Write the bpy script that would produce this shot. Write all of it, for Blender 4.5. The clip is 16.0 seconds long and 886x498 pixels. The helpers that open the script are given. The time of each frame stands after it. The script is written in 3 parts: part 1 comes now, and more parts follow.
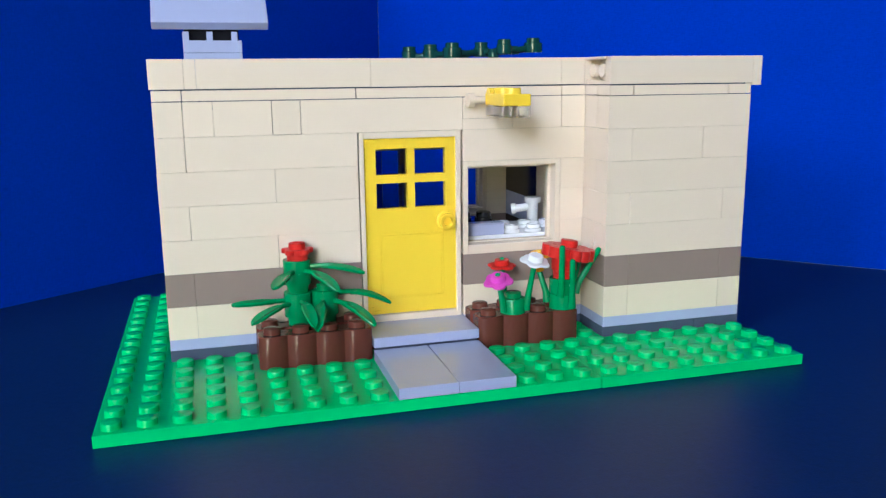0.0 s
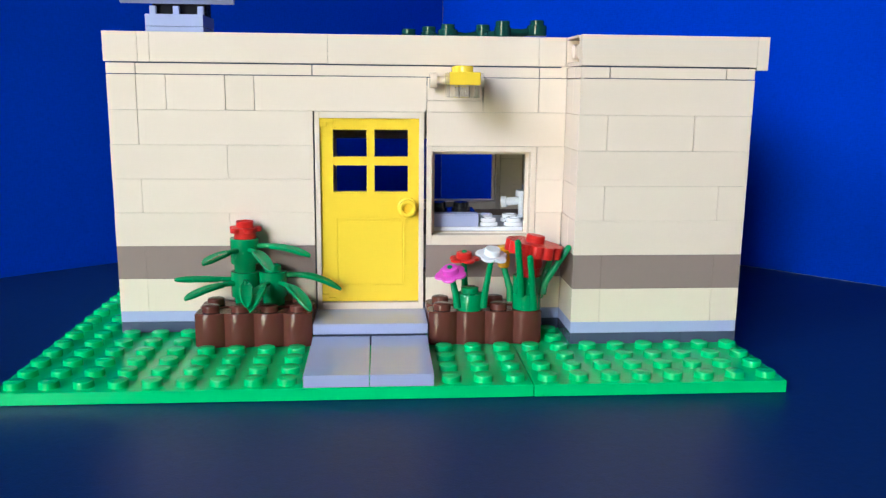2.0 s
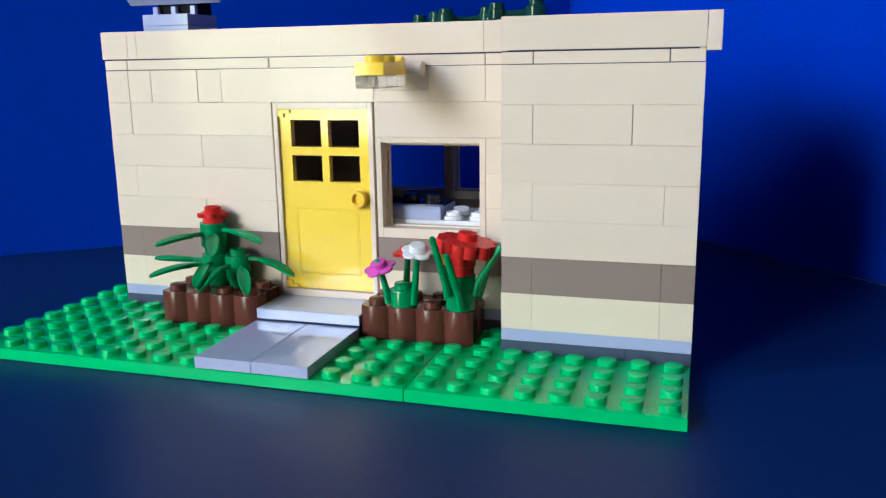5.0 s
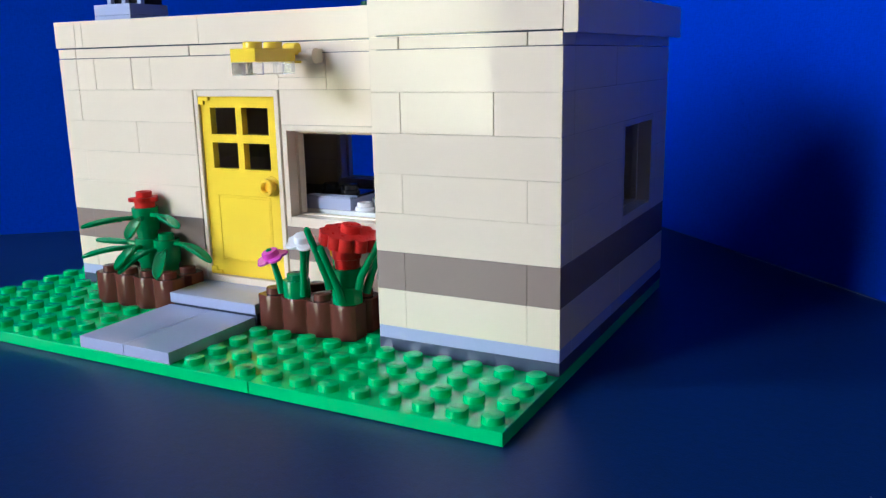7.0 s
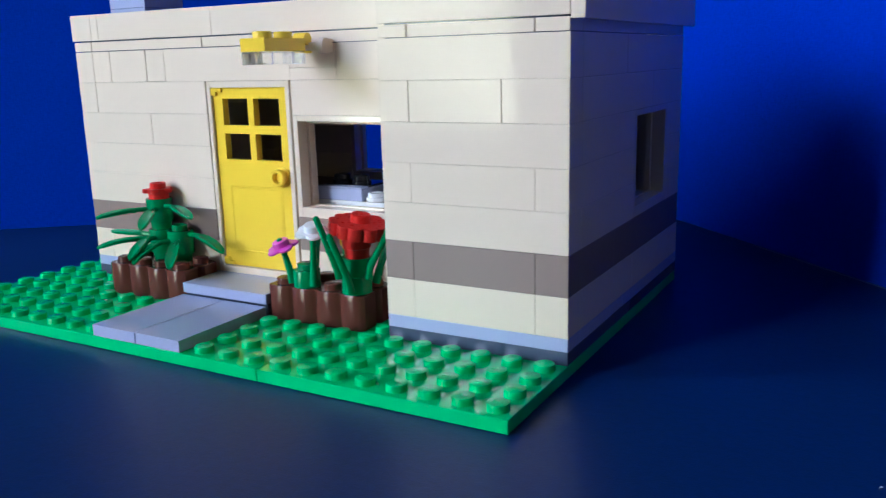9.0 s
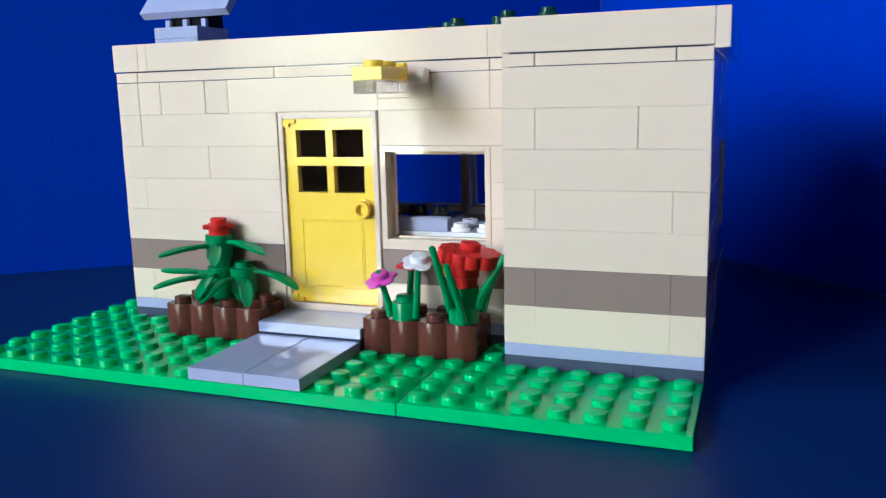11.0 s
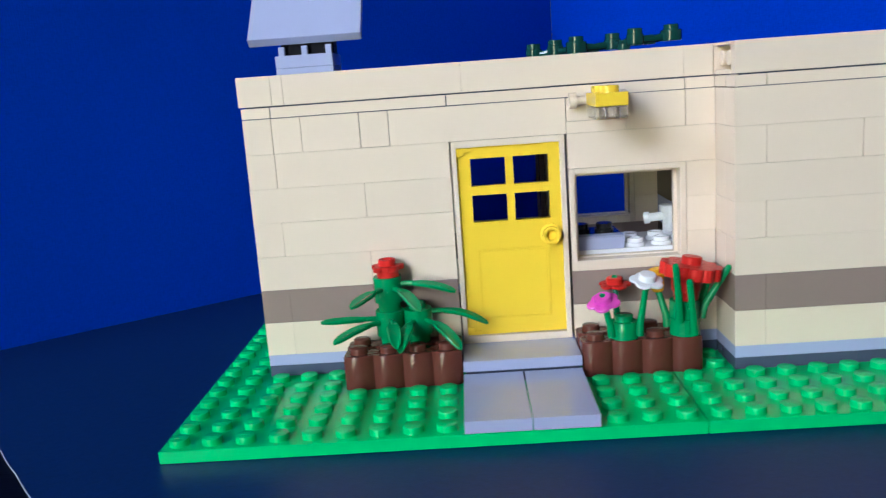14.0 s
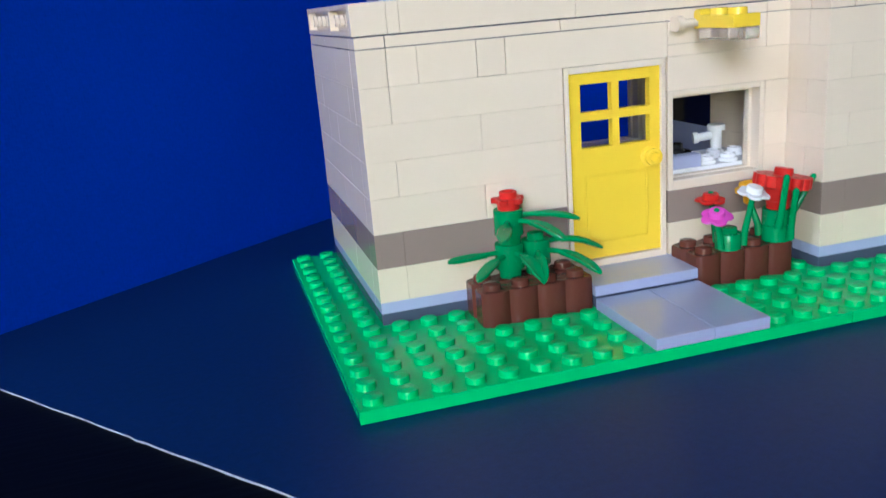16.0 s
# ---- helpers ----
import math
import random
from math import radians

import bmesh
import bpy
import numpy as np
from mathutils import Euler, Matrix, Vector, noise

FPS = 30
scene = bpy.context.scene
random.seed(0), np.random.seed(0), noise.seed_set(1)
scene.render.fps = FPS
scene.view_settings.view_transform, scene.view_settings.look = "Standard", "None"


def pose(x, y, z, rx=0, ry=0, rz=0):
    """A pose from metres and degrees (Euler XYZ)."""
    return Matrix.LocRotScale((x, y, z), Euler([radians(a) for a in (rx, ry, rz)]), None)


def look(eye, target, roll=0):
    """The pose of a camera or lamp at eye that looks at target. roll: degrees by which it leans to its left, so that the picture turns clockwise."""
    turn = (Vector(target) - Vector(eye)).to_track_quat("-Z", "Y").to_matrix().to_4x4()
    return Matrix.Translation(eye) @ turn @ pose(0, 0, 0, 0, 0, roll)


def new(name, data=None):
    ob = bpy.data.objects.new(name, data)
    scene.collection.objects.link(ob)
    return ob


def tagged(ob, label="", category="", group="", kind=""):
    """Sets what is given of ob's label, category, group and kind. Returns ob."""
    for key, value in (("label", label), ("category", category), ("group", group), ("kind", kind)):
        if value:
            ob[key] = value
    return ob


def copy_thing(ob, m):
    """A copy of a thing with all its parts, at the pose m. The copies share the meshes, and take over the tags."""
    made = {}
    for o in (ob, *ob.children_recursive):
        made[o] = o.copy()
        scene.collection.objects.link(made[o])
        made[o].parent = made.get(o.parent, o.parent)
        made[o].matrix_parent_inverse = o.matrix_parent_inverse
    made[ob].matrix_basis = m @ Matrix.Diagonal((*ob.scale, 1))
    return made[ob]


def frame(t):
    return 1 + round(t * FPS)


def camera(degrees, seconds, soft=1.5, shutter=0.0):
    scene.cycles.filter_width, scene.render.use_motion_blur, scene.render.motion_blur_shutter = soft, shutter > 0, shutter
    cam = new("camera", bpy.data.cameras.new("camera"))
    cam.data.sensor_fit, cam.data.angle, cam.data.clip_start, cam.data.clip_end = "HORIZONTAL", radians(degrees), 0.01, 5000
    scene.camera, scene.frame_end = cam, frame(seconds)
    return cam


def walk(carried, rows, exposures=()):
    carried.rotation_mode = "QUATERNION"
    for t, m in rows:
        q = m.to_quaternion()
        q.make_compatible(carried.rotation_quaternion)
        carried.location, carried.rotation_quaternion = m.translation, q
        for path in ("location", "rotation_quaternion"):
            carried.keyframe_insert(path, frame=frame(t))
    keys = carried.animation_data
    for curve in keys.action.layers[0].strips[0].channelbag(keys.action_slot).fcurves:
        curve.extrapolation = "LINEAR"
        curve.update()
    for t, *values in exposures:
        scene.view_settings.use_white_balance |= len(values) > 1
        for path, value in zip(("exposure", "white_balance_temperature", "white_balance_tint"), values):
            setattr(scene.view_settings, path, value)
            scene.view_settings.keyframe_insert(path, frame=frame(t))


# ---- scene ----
LENS = 56
# seconds, eye in studs, yaw to the left, pitch, roll in degrees
ROWS = [
    (0, 3.71, -24.11, 10.36, -15.72, -11.69, -0.61),
    (0.5, 4.99, -24.07, 9.84, -13.23, -11.60, 0.40),
    (1, 7.00, -23.82, 9.69, -10.93, -11.89, 0.45),
    (1.5, 9.01, -23.87, 9.59, -7.32, -12.01, 0.21),
    (2, 11.32, -23.84, 9.31, -4.43, -11.07, 0.61),
    (2.5, 13.32, -23.64, 9.64, -1.04, -11.89, 0.56),
    (3, 15.19, -23.32, 9.76, 1.53, -13.29, 0.32),
    (3.5, 17.07, -22.98, 9.91, 4.43, -13.91, -0.06),
    (6, 28.67, -19.32, 9.51, 23.70, -11.57, -1.75),
    (6.5, 30.61, -17.94, 9.69, 25.49, -12.17, -2.14),
    (7, 31.57, -17.25, 9.33, 27.87, -12.87, -1.19),
    (7.5, 32.62, -16.79, 9.21, 29.13, -12.99, -1.39),
    (8, 33.61, -16.03, 8.67, 29.79, -12.80, -0.85),
    (8.5, 33.25, -16.39, 9.38, 29.87, -12.80, -1.07),
    (9, 31.96, -17.02, 8.99, 29.55, -12.87, -1.50),
    (9.5, 30.59, -17.92, 9.31, 29.02, -12.92, -1.93),
    (10, 28.92, -18.85, 8.70, 26.08, -11.32, -1.77),
    (12.5, 18.08, -21.62, 9.27, 13.27, -10.33, -2.49),
    (13, 15.30, -22.12, 9.88, 9.60, -10.62, -3.30),
    (13.5, 12.80, -22.48, 10.11, 5.92, -11.05, -3.21),
    (14, 9.63, -22.51, 10.42, 2.18, -11.32, -4.15),
    (14.5, 6.35, -21.94, 10.20, -1.95, -11.60, -5.24),
    (15, 3.23, -21.32, 10.97, -6.03, -12.97, -5.60),
    (15.5, -0.13, -21.02, 10.68, -10.11, -13.64, -5.41),
    (16, -2.77, -20.38, 10.76, -15.08, -16.27, -4.75),
]
# seconds, stops, kelvin, tint
EXPOSURES = [
    (0.0, -0.16, 5720, 12),
    (1.0, -0.05, 5820, 12),
    (1.5, 0.01, 5840, 12),
    (3.5, -0.05, 5770, 11),
    (6.0, -0.15, 5720, 11),
    (7.0, -0.06, 5560, 12),
    (7.5, -0.23, 5340, 13),
    (9.0, -0.19, 5260, 14),
    (10.0, -0.12, 5400, 13),
    (12.5, -0.1, 5640, 11),
    (13.5, -0.13, 5700, 11),
    (14.5, -0.2, 5780, 12),
    (15.5, -0.17, 5760, 12),
    (16.0, -0.19, 5660, 12),
]
CRUMBS = ((32.9, 2.7, 0.06), (32.0, 1.2, 0.035))
S = 0.008   # one stud of the toy bricks, in metres
P = 0.4     # one plate's height, in studs


def eye_row(x, y, z, yaw, pitch, roll):
    a, b = radians(yaw), radians(pitch)
    eye = Vector((x, y, z)) * S
    ahead = Vector((-math.sin(a) * math.cos(b), math.cos(a) * math.cos(b), math.sin(b)))
    return look(eye, eye + ahead, roll)


cam = camera(LENS, 16.0, soft=1.3, shutter=0.5)
walk(cam, [(r[0], eye_row(*r[1:])) for r in ROWS], EXPOSURES)

# ---------------------------------------------------------------- light
world = bpy.data.worlds.new("sky")
scene.world = world
world.use_nodes = True
wn = world.node_tree
sky = wn.nodes.new("ShaderNodeTexSky")
sky.sky_type, sky.sun_disc, sky.sun_elevation, sky.sun_rotation = "NISHITA", False, radians(35), radians(205)
wn.nodes["Background"].inputs["Strength"].default_value = 0.08
wn.links.new(sky.outputs[0], wn.nodes["Background"].inputs["Color"])
WINDOW_GLOW = 23.2   # brightness of the daylight outside the south window
SIDE_GLOW = 23.5     # and outside the unseen west window, added as side light


# ---------------------------------------------------------------- materials
def nodes_of(name):
    m = bpy.data.materials.new(name)
    m.use_nodes = True
    return m, m.node_tree, m.node_tree.nodes["Principled BSDF"]


def add(tree, kind, **values):
    n = tree.nodes.new(kind)
    for key, v in values.items():
        n.inputs[key.replace("_", " ")].default_value = v
    return n


def plastic(name, color, rough=0.06, vary=0.04, gloss=0.4, bump=0.05, ripple=0.006, wave_scale=130.0):
    """Glossy moulded plastic: slight tone from piece to piece, faint moulding waves, hair scratches in the gloss."""
    m, tree, b = nodes_of(name)
    link = tree.links.new
    info = tree.nodes.new("ShaderNodeObjectInfo")
    coord = tree.nodes.new("ShaderNodeTexCoord")
    cloud = add(tree, "ShaderNodeTexNoise", Scale=60.0, Detail=4.0)
    link(coord.outputs["Object"], cloud.inputs["Vector"])
    both = tree.nodes.new("ShaderNodeMath")
    both.operation = "MULTIPLY_ADD"
    link(info.outputs["Random"], both.inputs[0])
    both.inputs[1].default_value = 0.7
    link(cloud.outputs["Fac"], both.inputs[2])
    tone = tree.nodes.new("ShaderNodeMapRange")
    for k, v in zip((1, 2, 3, 4), (0.2, 1.5, 1 - vary, 1 + vary)):
        tone.inputs[k].default_value = v
    link(both.outputs[0], tone.inputs[0])
    mix = tree.nodes.new("ShaderNodeMix")
    mix.data_type, mix.blend_type = "RGBA", "MULTIPLY"
    mix.inputs[0].default_value = 1.0
    mix.inputs[6].default_value = (*color, 1)
    link(tone.outputs[0], mix.inputs[7])
    link(mix.outputs[2], b.inputs["Base Color"])
    scuff = add(tree, "ShaderNodeTexNoise", Scale=900.0, Detail=3.0)
    link(coord.outputs["Object"], scuff.inputs["Vector"])
    rr = tree.nodes.new("ShaderNodeMapRange")
    for k, v in zip((1, 2, 3, 4), (0.3, 0.75, rough * 0.75, rough * 1.5)):
        rr.inputs[k].default_value = v
    link(scuff.outputs["Fac"], rr.inputs[0])
    link(rr.outputs[0], b.inputs["Roughness"])
    b.inputs["Specular IOR Level"].default_value = gloss
    if ripple:
        wave = add(tree, "ShaderNodeTexNoise", Scale=wave_scale, Detail=2.0)
        link(coord.outputs["Object"], wave.inputs["Vector"])
        bp = add(tree, "ShaderNodeBump", Strength=bump * 4, Distance=ripple * S)
        link(wave.outputs["Fac"], bp.inputs["Height"])
        link(bp.outputs[0], b.inputs["Normal"])
    return m


def paper(name, color, rough, weave, grain=0.12, gloss=0.5):
    """Coloured card with a fine laid weave and cloudy dye."""
    m, tree, b = nodes_of(name)
    link = tree.links.new
    coord = tree.nodes.new("ShaderNodeTexCoord")
    cloud = add(tree, "ShaderNodeTexNoise", Scale=14.0, Detail=6.0, Roughness=0.65)
    link(coord.outputs["Object"], cloud.inputs["Vector"])
    threads = []
    for scale in ((1.3, 1.3, 0.3), (0.3, 0.3, 1.3)):  # upright and level threads
        thread = add(tree, "ShaderNodeTexNoise", Scale=1700.0, Detail=1.0)
        stretch = tree.nodes.new("ShaderNodeMapping")
        stretch.inputs["Scale"].default_value = scale
        link(coord.outputs["Object"], stretch.inputs["Vector"])
        link(stretch.outputs[0], thread.inputs["Vector"])
        threads.append(thread)
    fibre = tree.nodes.new("ShaderNodeMix")
    fibre.data_type = "FLOAT"
    fibre.inputs[0].default_value = 0.5
    link(threads[0].outputs["Fac"], fibre.inputs[2])
    link(threads[1].outputs["Fac"], fibre.inputs[3])
    both = tree.nodes.new("ShaderNodeMath")
    both.operation = "MULTIPLY_ADD"
    link(fibre.outputs[0], both.inputs[0])
    both.inputs[1].default_value = 2.2
    link(cloud.outputs["Fac"], both.inputs[2])
    tone = tree.nodes.new("ShaderNodeMapRange")
    for k, v in zip((1, 2, 3, 4), (1.0, 2.2, 1 - grain, 1 + grain)):
        tone.inputs[k].default_value = v
    link(both.outputs[0], tone.inputs[0])
    mix = tree.nodes.new("ShaderNodeMix")
    mix.data_type, mix.blend_type = "RGBA", "MULTIPLY"
    mix.inputs[0].default_value = 1.0
    mix.inputs[6].default_value = (*color, 1)
    link(tone.outputs[0], mix.inputs[7])
    link(mix.outputs[2], b.inputs["Base Color"])
    b.inputs["Roughness"].default_value = rough
    b.inputs["Specular IOR Level"].default_value = gloss
    bp = add(tree, "ShaderNodeBump", Strength=weave, Distance=0.0002)
    link(fibre.outputs[0], bp.inputs["Height"])
    link(bp.outputs[0], b.inputs["Normal"])
    return m


def plain(name, color, rough=0.6, scale=20.0, vary=0.08):
    m, tree, b = nodes_of(name)
    link = tree.links.new
    coord = tree.nodes.new("ShaderNodeTexCoord")
    cloud = add(tree, "ShaderNodeTexNoise", Scale=scale, Detail=6.0)
    link(coord.outputs["Object"], cloud.inputs["Vector"])
    ramp = tree.nodes.new("ShaderNodeMapRange")
    for k, v in zip((1, 2, 3, 4), (0.3, 0.7, 1 - vary, 1 + vary)):
        ramp.inputs[k].default_value = v
    link(cloud.outputs["Fac"], ramp.inputs[0])
    mix = tree.nodes.new("ShaderNodeMix")
    mix.data_type, mix.blend_type = "RGBA", "MULTIPLY"
    mix.inputs[0].default_value = 1.0
    mix.inputs[6].default_value = (*color, 1)
    link(ramp.outputs[0], mix.inputs[7])
    link(mix.outputs[2], b.inputs["Base Color"])
    b.inputs["Roughness"].default_value = rough
    return m


def dark_wood(name):
    m, tree, b = nodes_of(name)
    link = tree.links.new
    coord = tree.nodes.new("ShaderNodeTexCoord")
    grain = tree.nodes.new("ShaderNodeMapping")
    grain.inputs["Scale"].default_value = (14.0, 260.0, 60.0)
    grain.inputs["Rotation"].default_value = (0, 0, radians(20))
    n = add(tree, "ShaderNodeTexNoise", Scale=2.0, Detail=6.0)
    link(coord.outputs["Object"], grain.inputs["Vector"])
    link(grain.outputs[0], n.inputs["Vector"])
    ramp = tree.nodes.new("ShaderNodeValToRGB")
    ramp.color_ramp.elements[0].color = (0.001, 0.001, 0.002, 1)
    ramp.color_ramp.elements[1].color = (0.004, 0.006, 0.012, 1)
    b.inputs["Specular IOR Level"].default_value = 0.025
    link(n.outputs["Fac"], ramp.inputs[0])
    link(ramp.outputs[0], b.inputs["Base Color"])
    b.inputs["Roughness"].default_value = 0.4
    bp = add(tree, "ShaderNodeBump", Strength=0.25, Distance=0.0004)
    link(n.outputs["Fac"], bp.inputs["Height"])
    link(bp.outputs[0], b.inputs["Normal"])
    return m


def clear_plastic(name):
    m, tree, b = nodes_of(name)
    b.inputs["Base Color"].default_value = (0.93, 0.94, 0.96, 1)
    b.inputs["Roughness"].default_value = 0.17
    b.inputs["IOR"].default_value = 1.25
    b.inputs["Transmission Weight"].default_value = 1.0
    return m


def garden_light(name, glow):
    """Daylight outside: pale sky above sunlit yellow-green leaves."""
    m = bpy.data.materials.new(name)
    m.use_nodes = True
    tree = m.node_tree
    tree.nodes.clear()
    link = tree.links.new
    out, em = tree.nodes.new("ShaderNodeOutputMaterial"), tree.nodes.new("ShaderNodeEmission")
    coord = tree.nodes.new("ShaderNodeTexCoord")
    leaves = add(tree, "ShaderNodeTexNoise", Scale=5.0, Detail=5.0, Roughness=0.6)
    link(coord.outputs["Object"], leaves.inputs["Vector"])
    ramp = tree.nodes.new("ShaderNodeValToRGB")
    e = ramp.color_ramp.elements
    e[0].position, e[0].color = 0.44, (0.36, 0.37, 0.18, 1)
    e[1].position, e[1].color = 0.54, (1.08, 1.04, 0.64, 1)
    link(leaves.outputs["Fac"], ramp.inputs[0])
    height = tree.nodes.new("ShaderNodeSeparateXYZ")
    link(coord.outputs["Object"], height.inputs[0])
    edge = add(tree, "ShaderNodeTexNoise", Scale=3.0, Detail=5.0)
    link(coord.outputs["Object"], edge.inputs["Vector"])
    lift = tree.nodes.new("ShaderNodeMath")
    lift.operation = "MULTIPLY_ADD"
    link(edge.outputs["Fac"], lift.inputs[0])
    lift.inputs[1].default_value = 0.5
    link(height.outputs["Z"], lift.inputs[2])
    above = tree.nodes.new("ShaderNodeMapRange")
    for k, v in zip((1, 2, 3, 4), (0.55, 0.8, 0.0, 1.0)):
        above.inputs[k].default_value = v
    link(lift.outputs[0], above.inputs[0])
    mix = tree.nodes.new("ShaderNodeMix")
    mix.data_type = "RGBA"
    link(above.outputs[0], mix.inputs[0])
    link(ramp.outputs[0], mix.inputs[6])
    mix.inputs[7].default_value = (1.1, 1.2, 1.37, 1)
    link(mix.outputs[2], em.inputs["Color"])
    em.inputs["Strength"].default_value = glow
    link(em.outputs[0], out.inputs["Surface"])
    return m


TAN = plastic("tan_plastic", (0.745, 0.615, 0.482), gloss=0.135, rough=0.03, ripple=0.004)
FRAME_TAN = plastic("glossy_tan_plastic", (0.74, 0.617, 0.482), gloss=0.6, rough=0.03, ripple=0.002)
CREAM = plastic("cream_plastic", (0.76, 0.64, 0.48), gloss=0.42, rough=0.034, ripple=0.004)
TAUPE = plastic("taupe_plastic", (0.277, 0.206, 0.172), gloss=0.25, rough=0.045, ripple=0.004)
LIGHT_GREY = plastic("light_bluish_grey_plastic", (0.385, 0.42, 0.62))
PALE_GREY = plastic("pale_grey_tile_plastic", (0.355, 0.39, 0.565), rough=0.025, gloss=0.75, ripple=0.004)
DARK_GREY = plastic("dark_bluish_grey_plastic", (0.07, 0.085, 0.13))
GREEN = plastic("bright_green_plastic", (0.007, 0.50, 0.136), gloss=0.36, rough=0.17, ripple=0.0, vary=0.06)
LEAF_GREEN = plastic("leaf_green_plastic", (0.004, 0.235, 0.075), rough=0.2, gloss=0.3, ripple=0)
DEEP_GREEN = plastic("deep_green_plastic", (0.008, 0.055, 0.045), rough=0.12)
BROWN = plastic("reddish_brown_plastic", (0.11, 0.033, 0.023), rough=0.18, gloss=0.22, bump=0.16, ripple=0.022, wave_scale=420.0, vary=0.02)
YELLOW = plastic("yellow_plastic", (0.90, 0.615, 0.04))
RED = plastic("red_plastic", (0.56, 0.022, 0.017), rough=0.3, gloss=0.14)
PINK = plastic("magenta_plastic", (0.66, 0.075, 0.46))
ORANGE = plastic("amber_plastic", (0.80, 0.40, 0.012))
WHITE = plastic("white_plastic", (0.78, 0.78, 0.80))
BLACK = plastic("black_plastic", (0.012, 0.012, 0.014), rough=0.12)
MATT_BLACK = plastic("matt_black_plastic", (0.008, 0.008, 0.012), rough=0.5, gloss=0.05)
CLEAR = clear_plastic("clear_plastic")
BLUE_CARD = paper("royal_blue_card", (0.0009, 0.0305, 0.375), 0.85, 0.6, grain=0.18, gloss=0.06)
NAVY_CARD = paper("navy_card", (0.0035, 0.020, 0.092), 0.42, 0.3, grain=0.26, gloss=0.22)
CUT_EDGE = plain("white_card_edge", (0.34, 0.37, 0.43), 0.8, 400.0, 0.2)
WOOD = dark_wood("black_stained_wood")
# paints of the unseen room, toned to set the bounced fill light
ROOM_PAINT = plain("grey_room_paint", (0.10, 0.09, 0.072), 0.8, 3.0)
WARM_BOUNCE = plain("warm_bounce_paint", (0.42, 0.38, 0.20), 0.8, 3.0)
CEILING_PAINT = plain("pale_ceiling_paint", (0.17, 0.17, 0.168), 0.8, 3.0)
ROOM_FLOOR = plain("brown_floor", (0.12, 0.08, 0.05), 0.5, 5.0)
FRAME_PAINT = plain("white_frame_paint", (0.75, 0.75, 0.73), 0.4, 8.0)
DAYLIGHT = garden_light("garden_daylight", WINDOW_GLOW)
SIDE_FILL = garden_light("added_side_light", SIDE_GLOW)

# ---------------------------------------------------------------- building helpers, in studs
ORIGIN = {}


def thing(name, at, label, category, group="", kind=""):
    ob = new(name)
    ob.empty_display_size = 0.01
    ob.location = Vector(at) * S
    ORIGIN[ob] = Vector(at) * S
    return tagged(ob, label, category, group, kind)


def settle(mesh, material, smooth=True):
    mesh.materials.append(material)
    if smooth:
        mesh.set_sharp_from_angle(angle=radians(35))
        for poly in mesh.polygons:
            poly.use_smooth = True
    return mesh


def to_mesh(name, bm, material, smooth=True):
    bmesh.ops.recalc_face_normals(bm, faces=bm.faces)
    bm.transform(Matrix.Scale(S, 4))
    mesh = bpy.data.meshes.new(name)
    bm.to_mesh(mesh)
    bm.free()
    return settle(mesh, material, smooth)


def place(ob, parent, at=(0, 0, 0)):
    ORIGIN[ob] = Vector(at) * S
    ob.location = Vector(at) * S
    if parent:
        ob.parent = parent
        ob.matrix_parent_inverse = Matrix.Translation(-ORIGIN[parent])
    return ob


def part(name, bm, material, parent, label="", at=(0, 0, 0)):
    ob = place(new(name, to_mesh(name, bm, material)), parent, at)
    return tagged(ob, label) if label else ob


def solo(name, bm, material, label, category, group="", kind="", at=(0, 0, 0)):
    return tagged(place(new(name, to_mesh(name, bm, material)), None, at), label, category, group, kind)


def bm_box(x0, x1, y0, y1, z0, z1, bevel=0.02, segments=1, bm=None):
    bm = bm or bmesh.new()
    made = bmesh.ops.create_cube(bm, size=1.0)["verts"]
    for v in made:
        v.co = Vector(((x0 + x1) / 2 + v.co.x * (x1 - x0), (y0 + y1) / 2 + v.co.y * (y1 - y0), (z0 + z1) / 2 + v.co.z * (z1 - z0)))
    if bevel:
        edges = list({e for v in made for e in v.link_edges})
        bmesh.ops.bevel(bm, geom=edges, offset=bevel, segments=segments, affect="EDGES", profile=0.5)
    return bm


def bm_lathe(profile, turns=24, matrix=None, bm=None):
    """A turned solid round z; profile: (radius, height) from the bottom to the top."""
    bm = bm or bmesh.new()
    rings = []
    m = matrix or Matrix.Identity(4)
    for r, z in profile:
        if r < 1e-6:
            rings.append([bm.verts.new(m @ Vector((0, 0, z)))])
        else:
            rings.append([bm.verts.new(m @ Vector((r * math.cos(2 * math.pi * k / turns), r * math.sin(2 * math.pi * k / turns), z))) for k in range(turns)])
    for a, b in zip(rings, rings[1:]):
        for k in range(turns):
            n = (k + 1) % turns
            if len(a) == 1 and len(b) > 1:
                bm.faces.new((a[0], b[n], b[k]))
            elif len(b) == 1 and len(a) > 1:
                bm.faces.new((a[k], a[n], b[0]))
            elif len(a) > 1:
                bm.faces.new((a[k], a[n], b[n], b[k]))
    if len(rings[0]) > 1:
        bm.faces.new(rings[0][::-1])
    if len(rings[-1]) > 1:
        bm.faces.new(rings[-1])
    return bm


def bm_stud(r=0.3, h=0.21, at=(0, 0, 0), mark=True, bm=None, turns=24):
    m = Matrix.Translation(at)
    bm = bm_lathe([(r + 0.012, -0.01), (r + 0.004, 0.02), (r, 0.05), (r, h - 0.04), (r - 0.012, h - 0.012), (r - 0.04, h)], turns, m, bm)
    if mark:  # the raised maker's mark, as plain bars
        for k in range(4):
            x = at[0] + (k - 1.5) * 0.085
            bm_box(x - 0.027, x + 0.027, at[1] - 0.055, at[1] + 0.055, at[2] + h - 0.003, at[2] + h + 0.012, 0, bm=bm)
    return bm


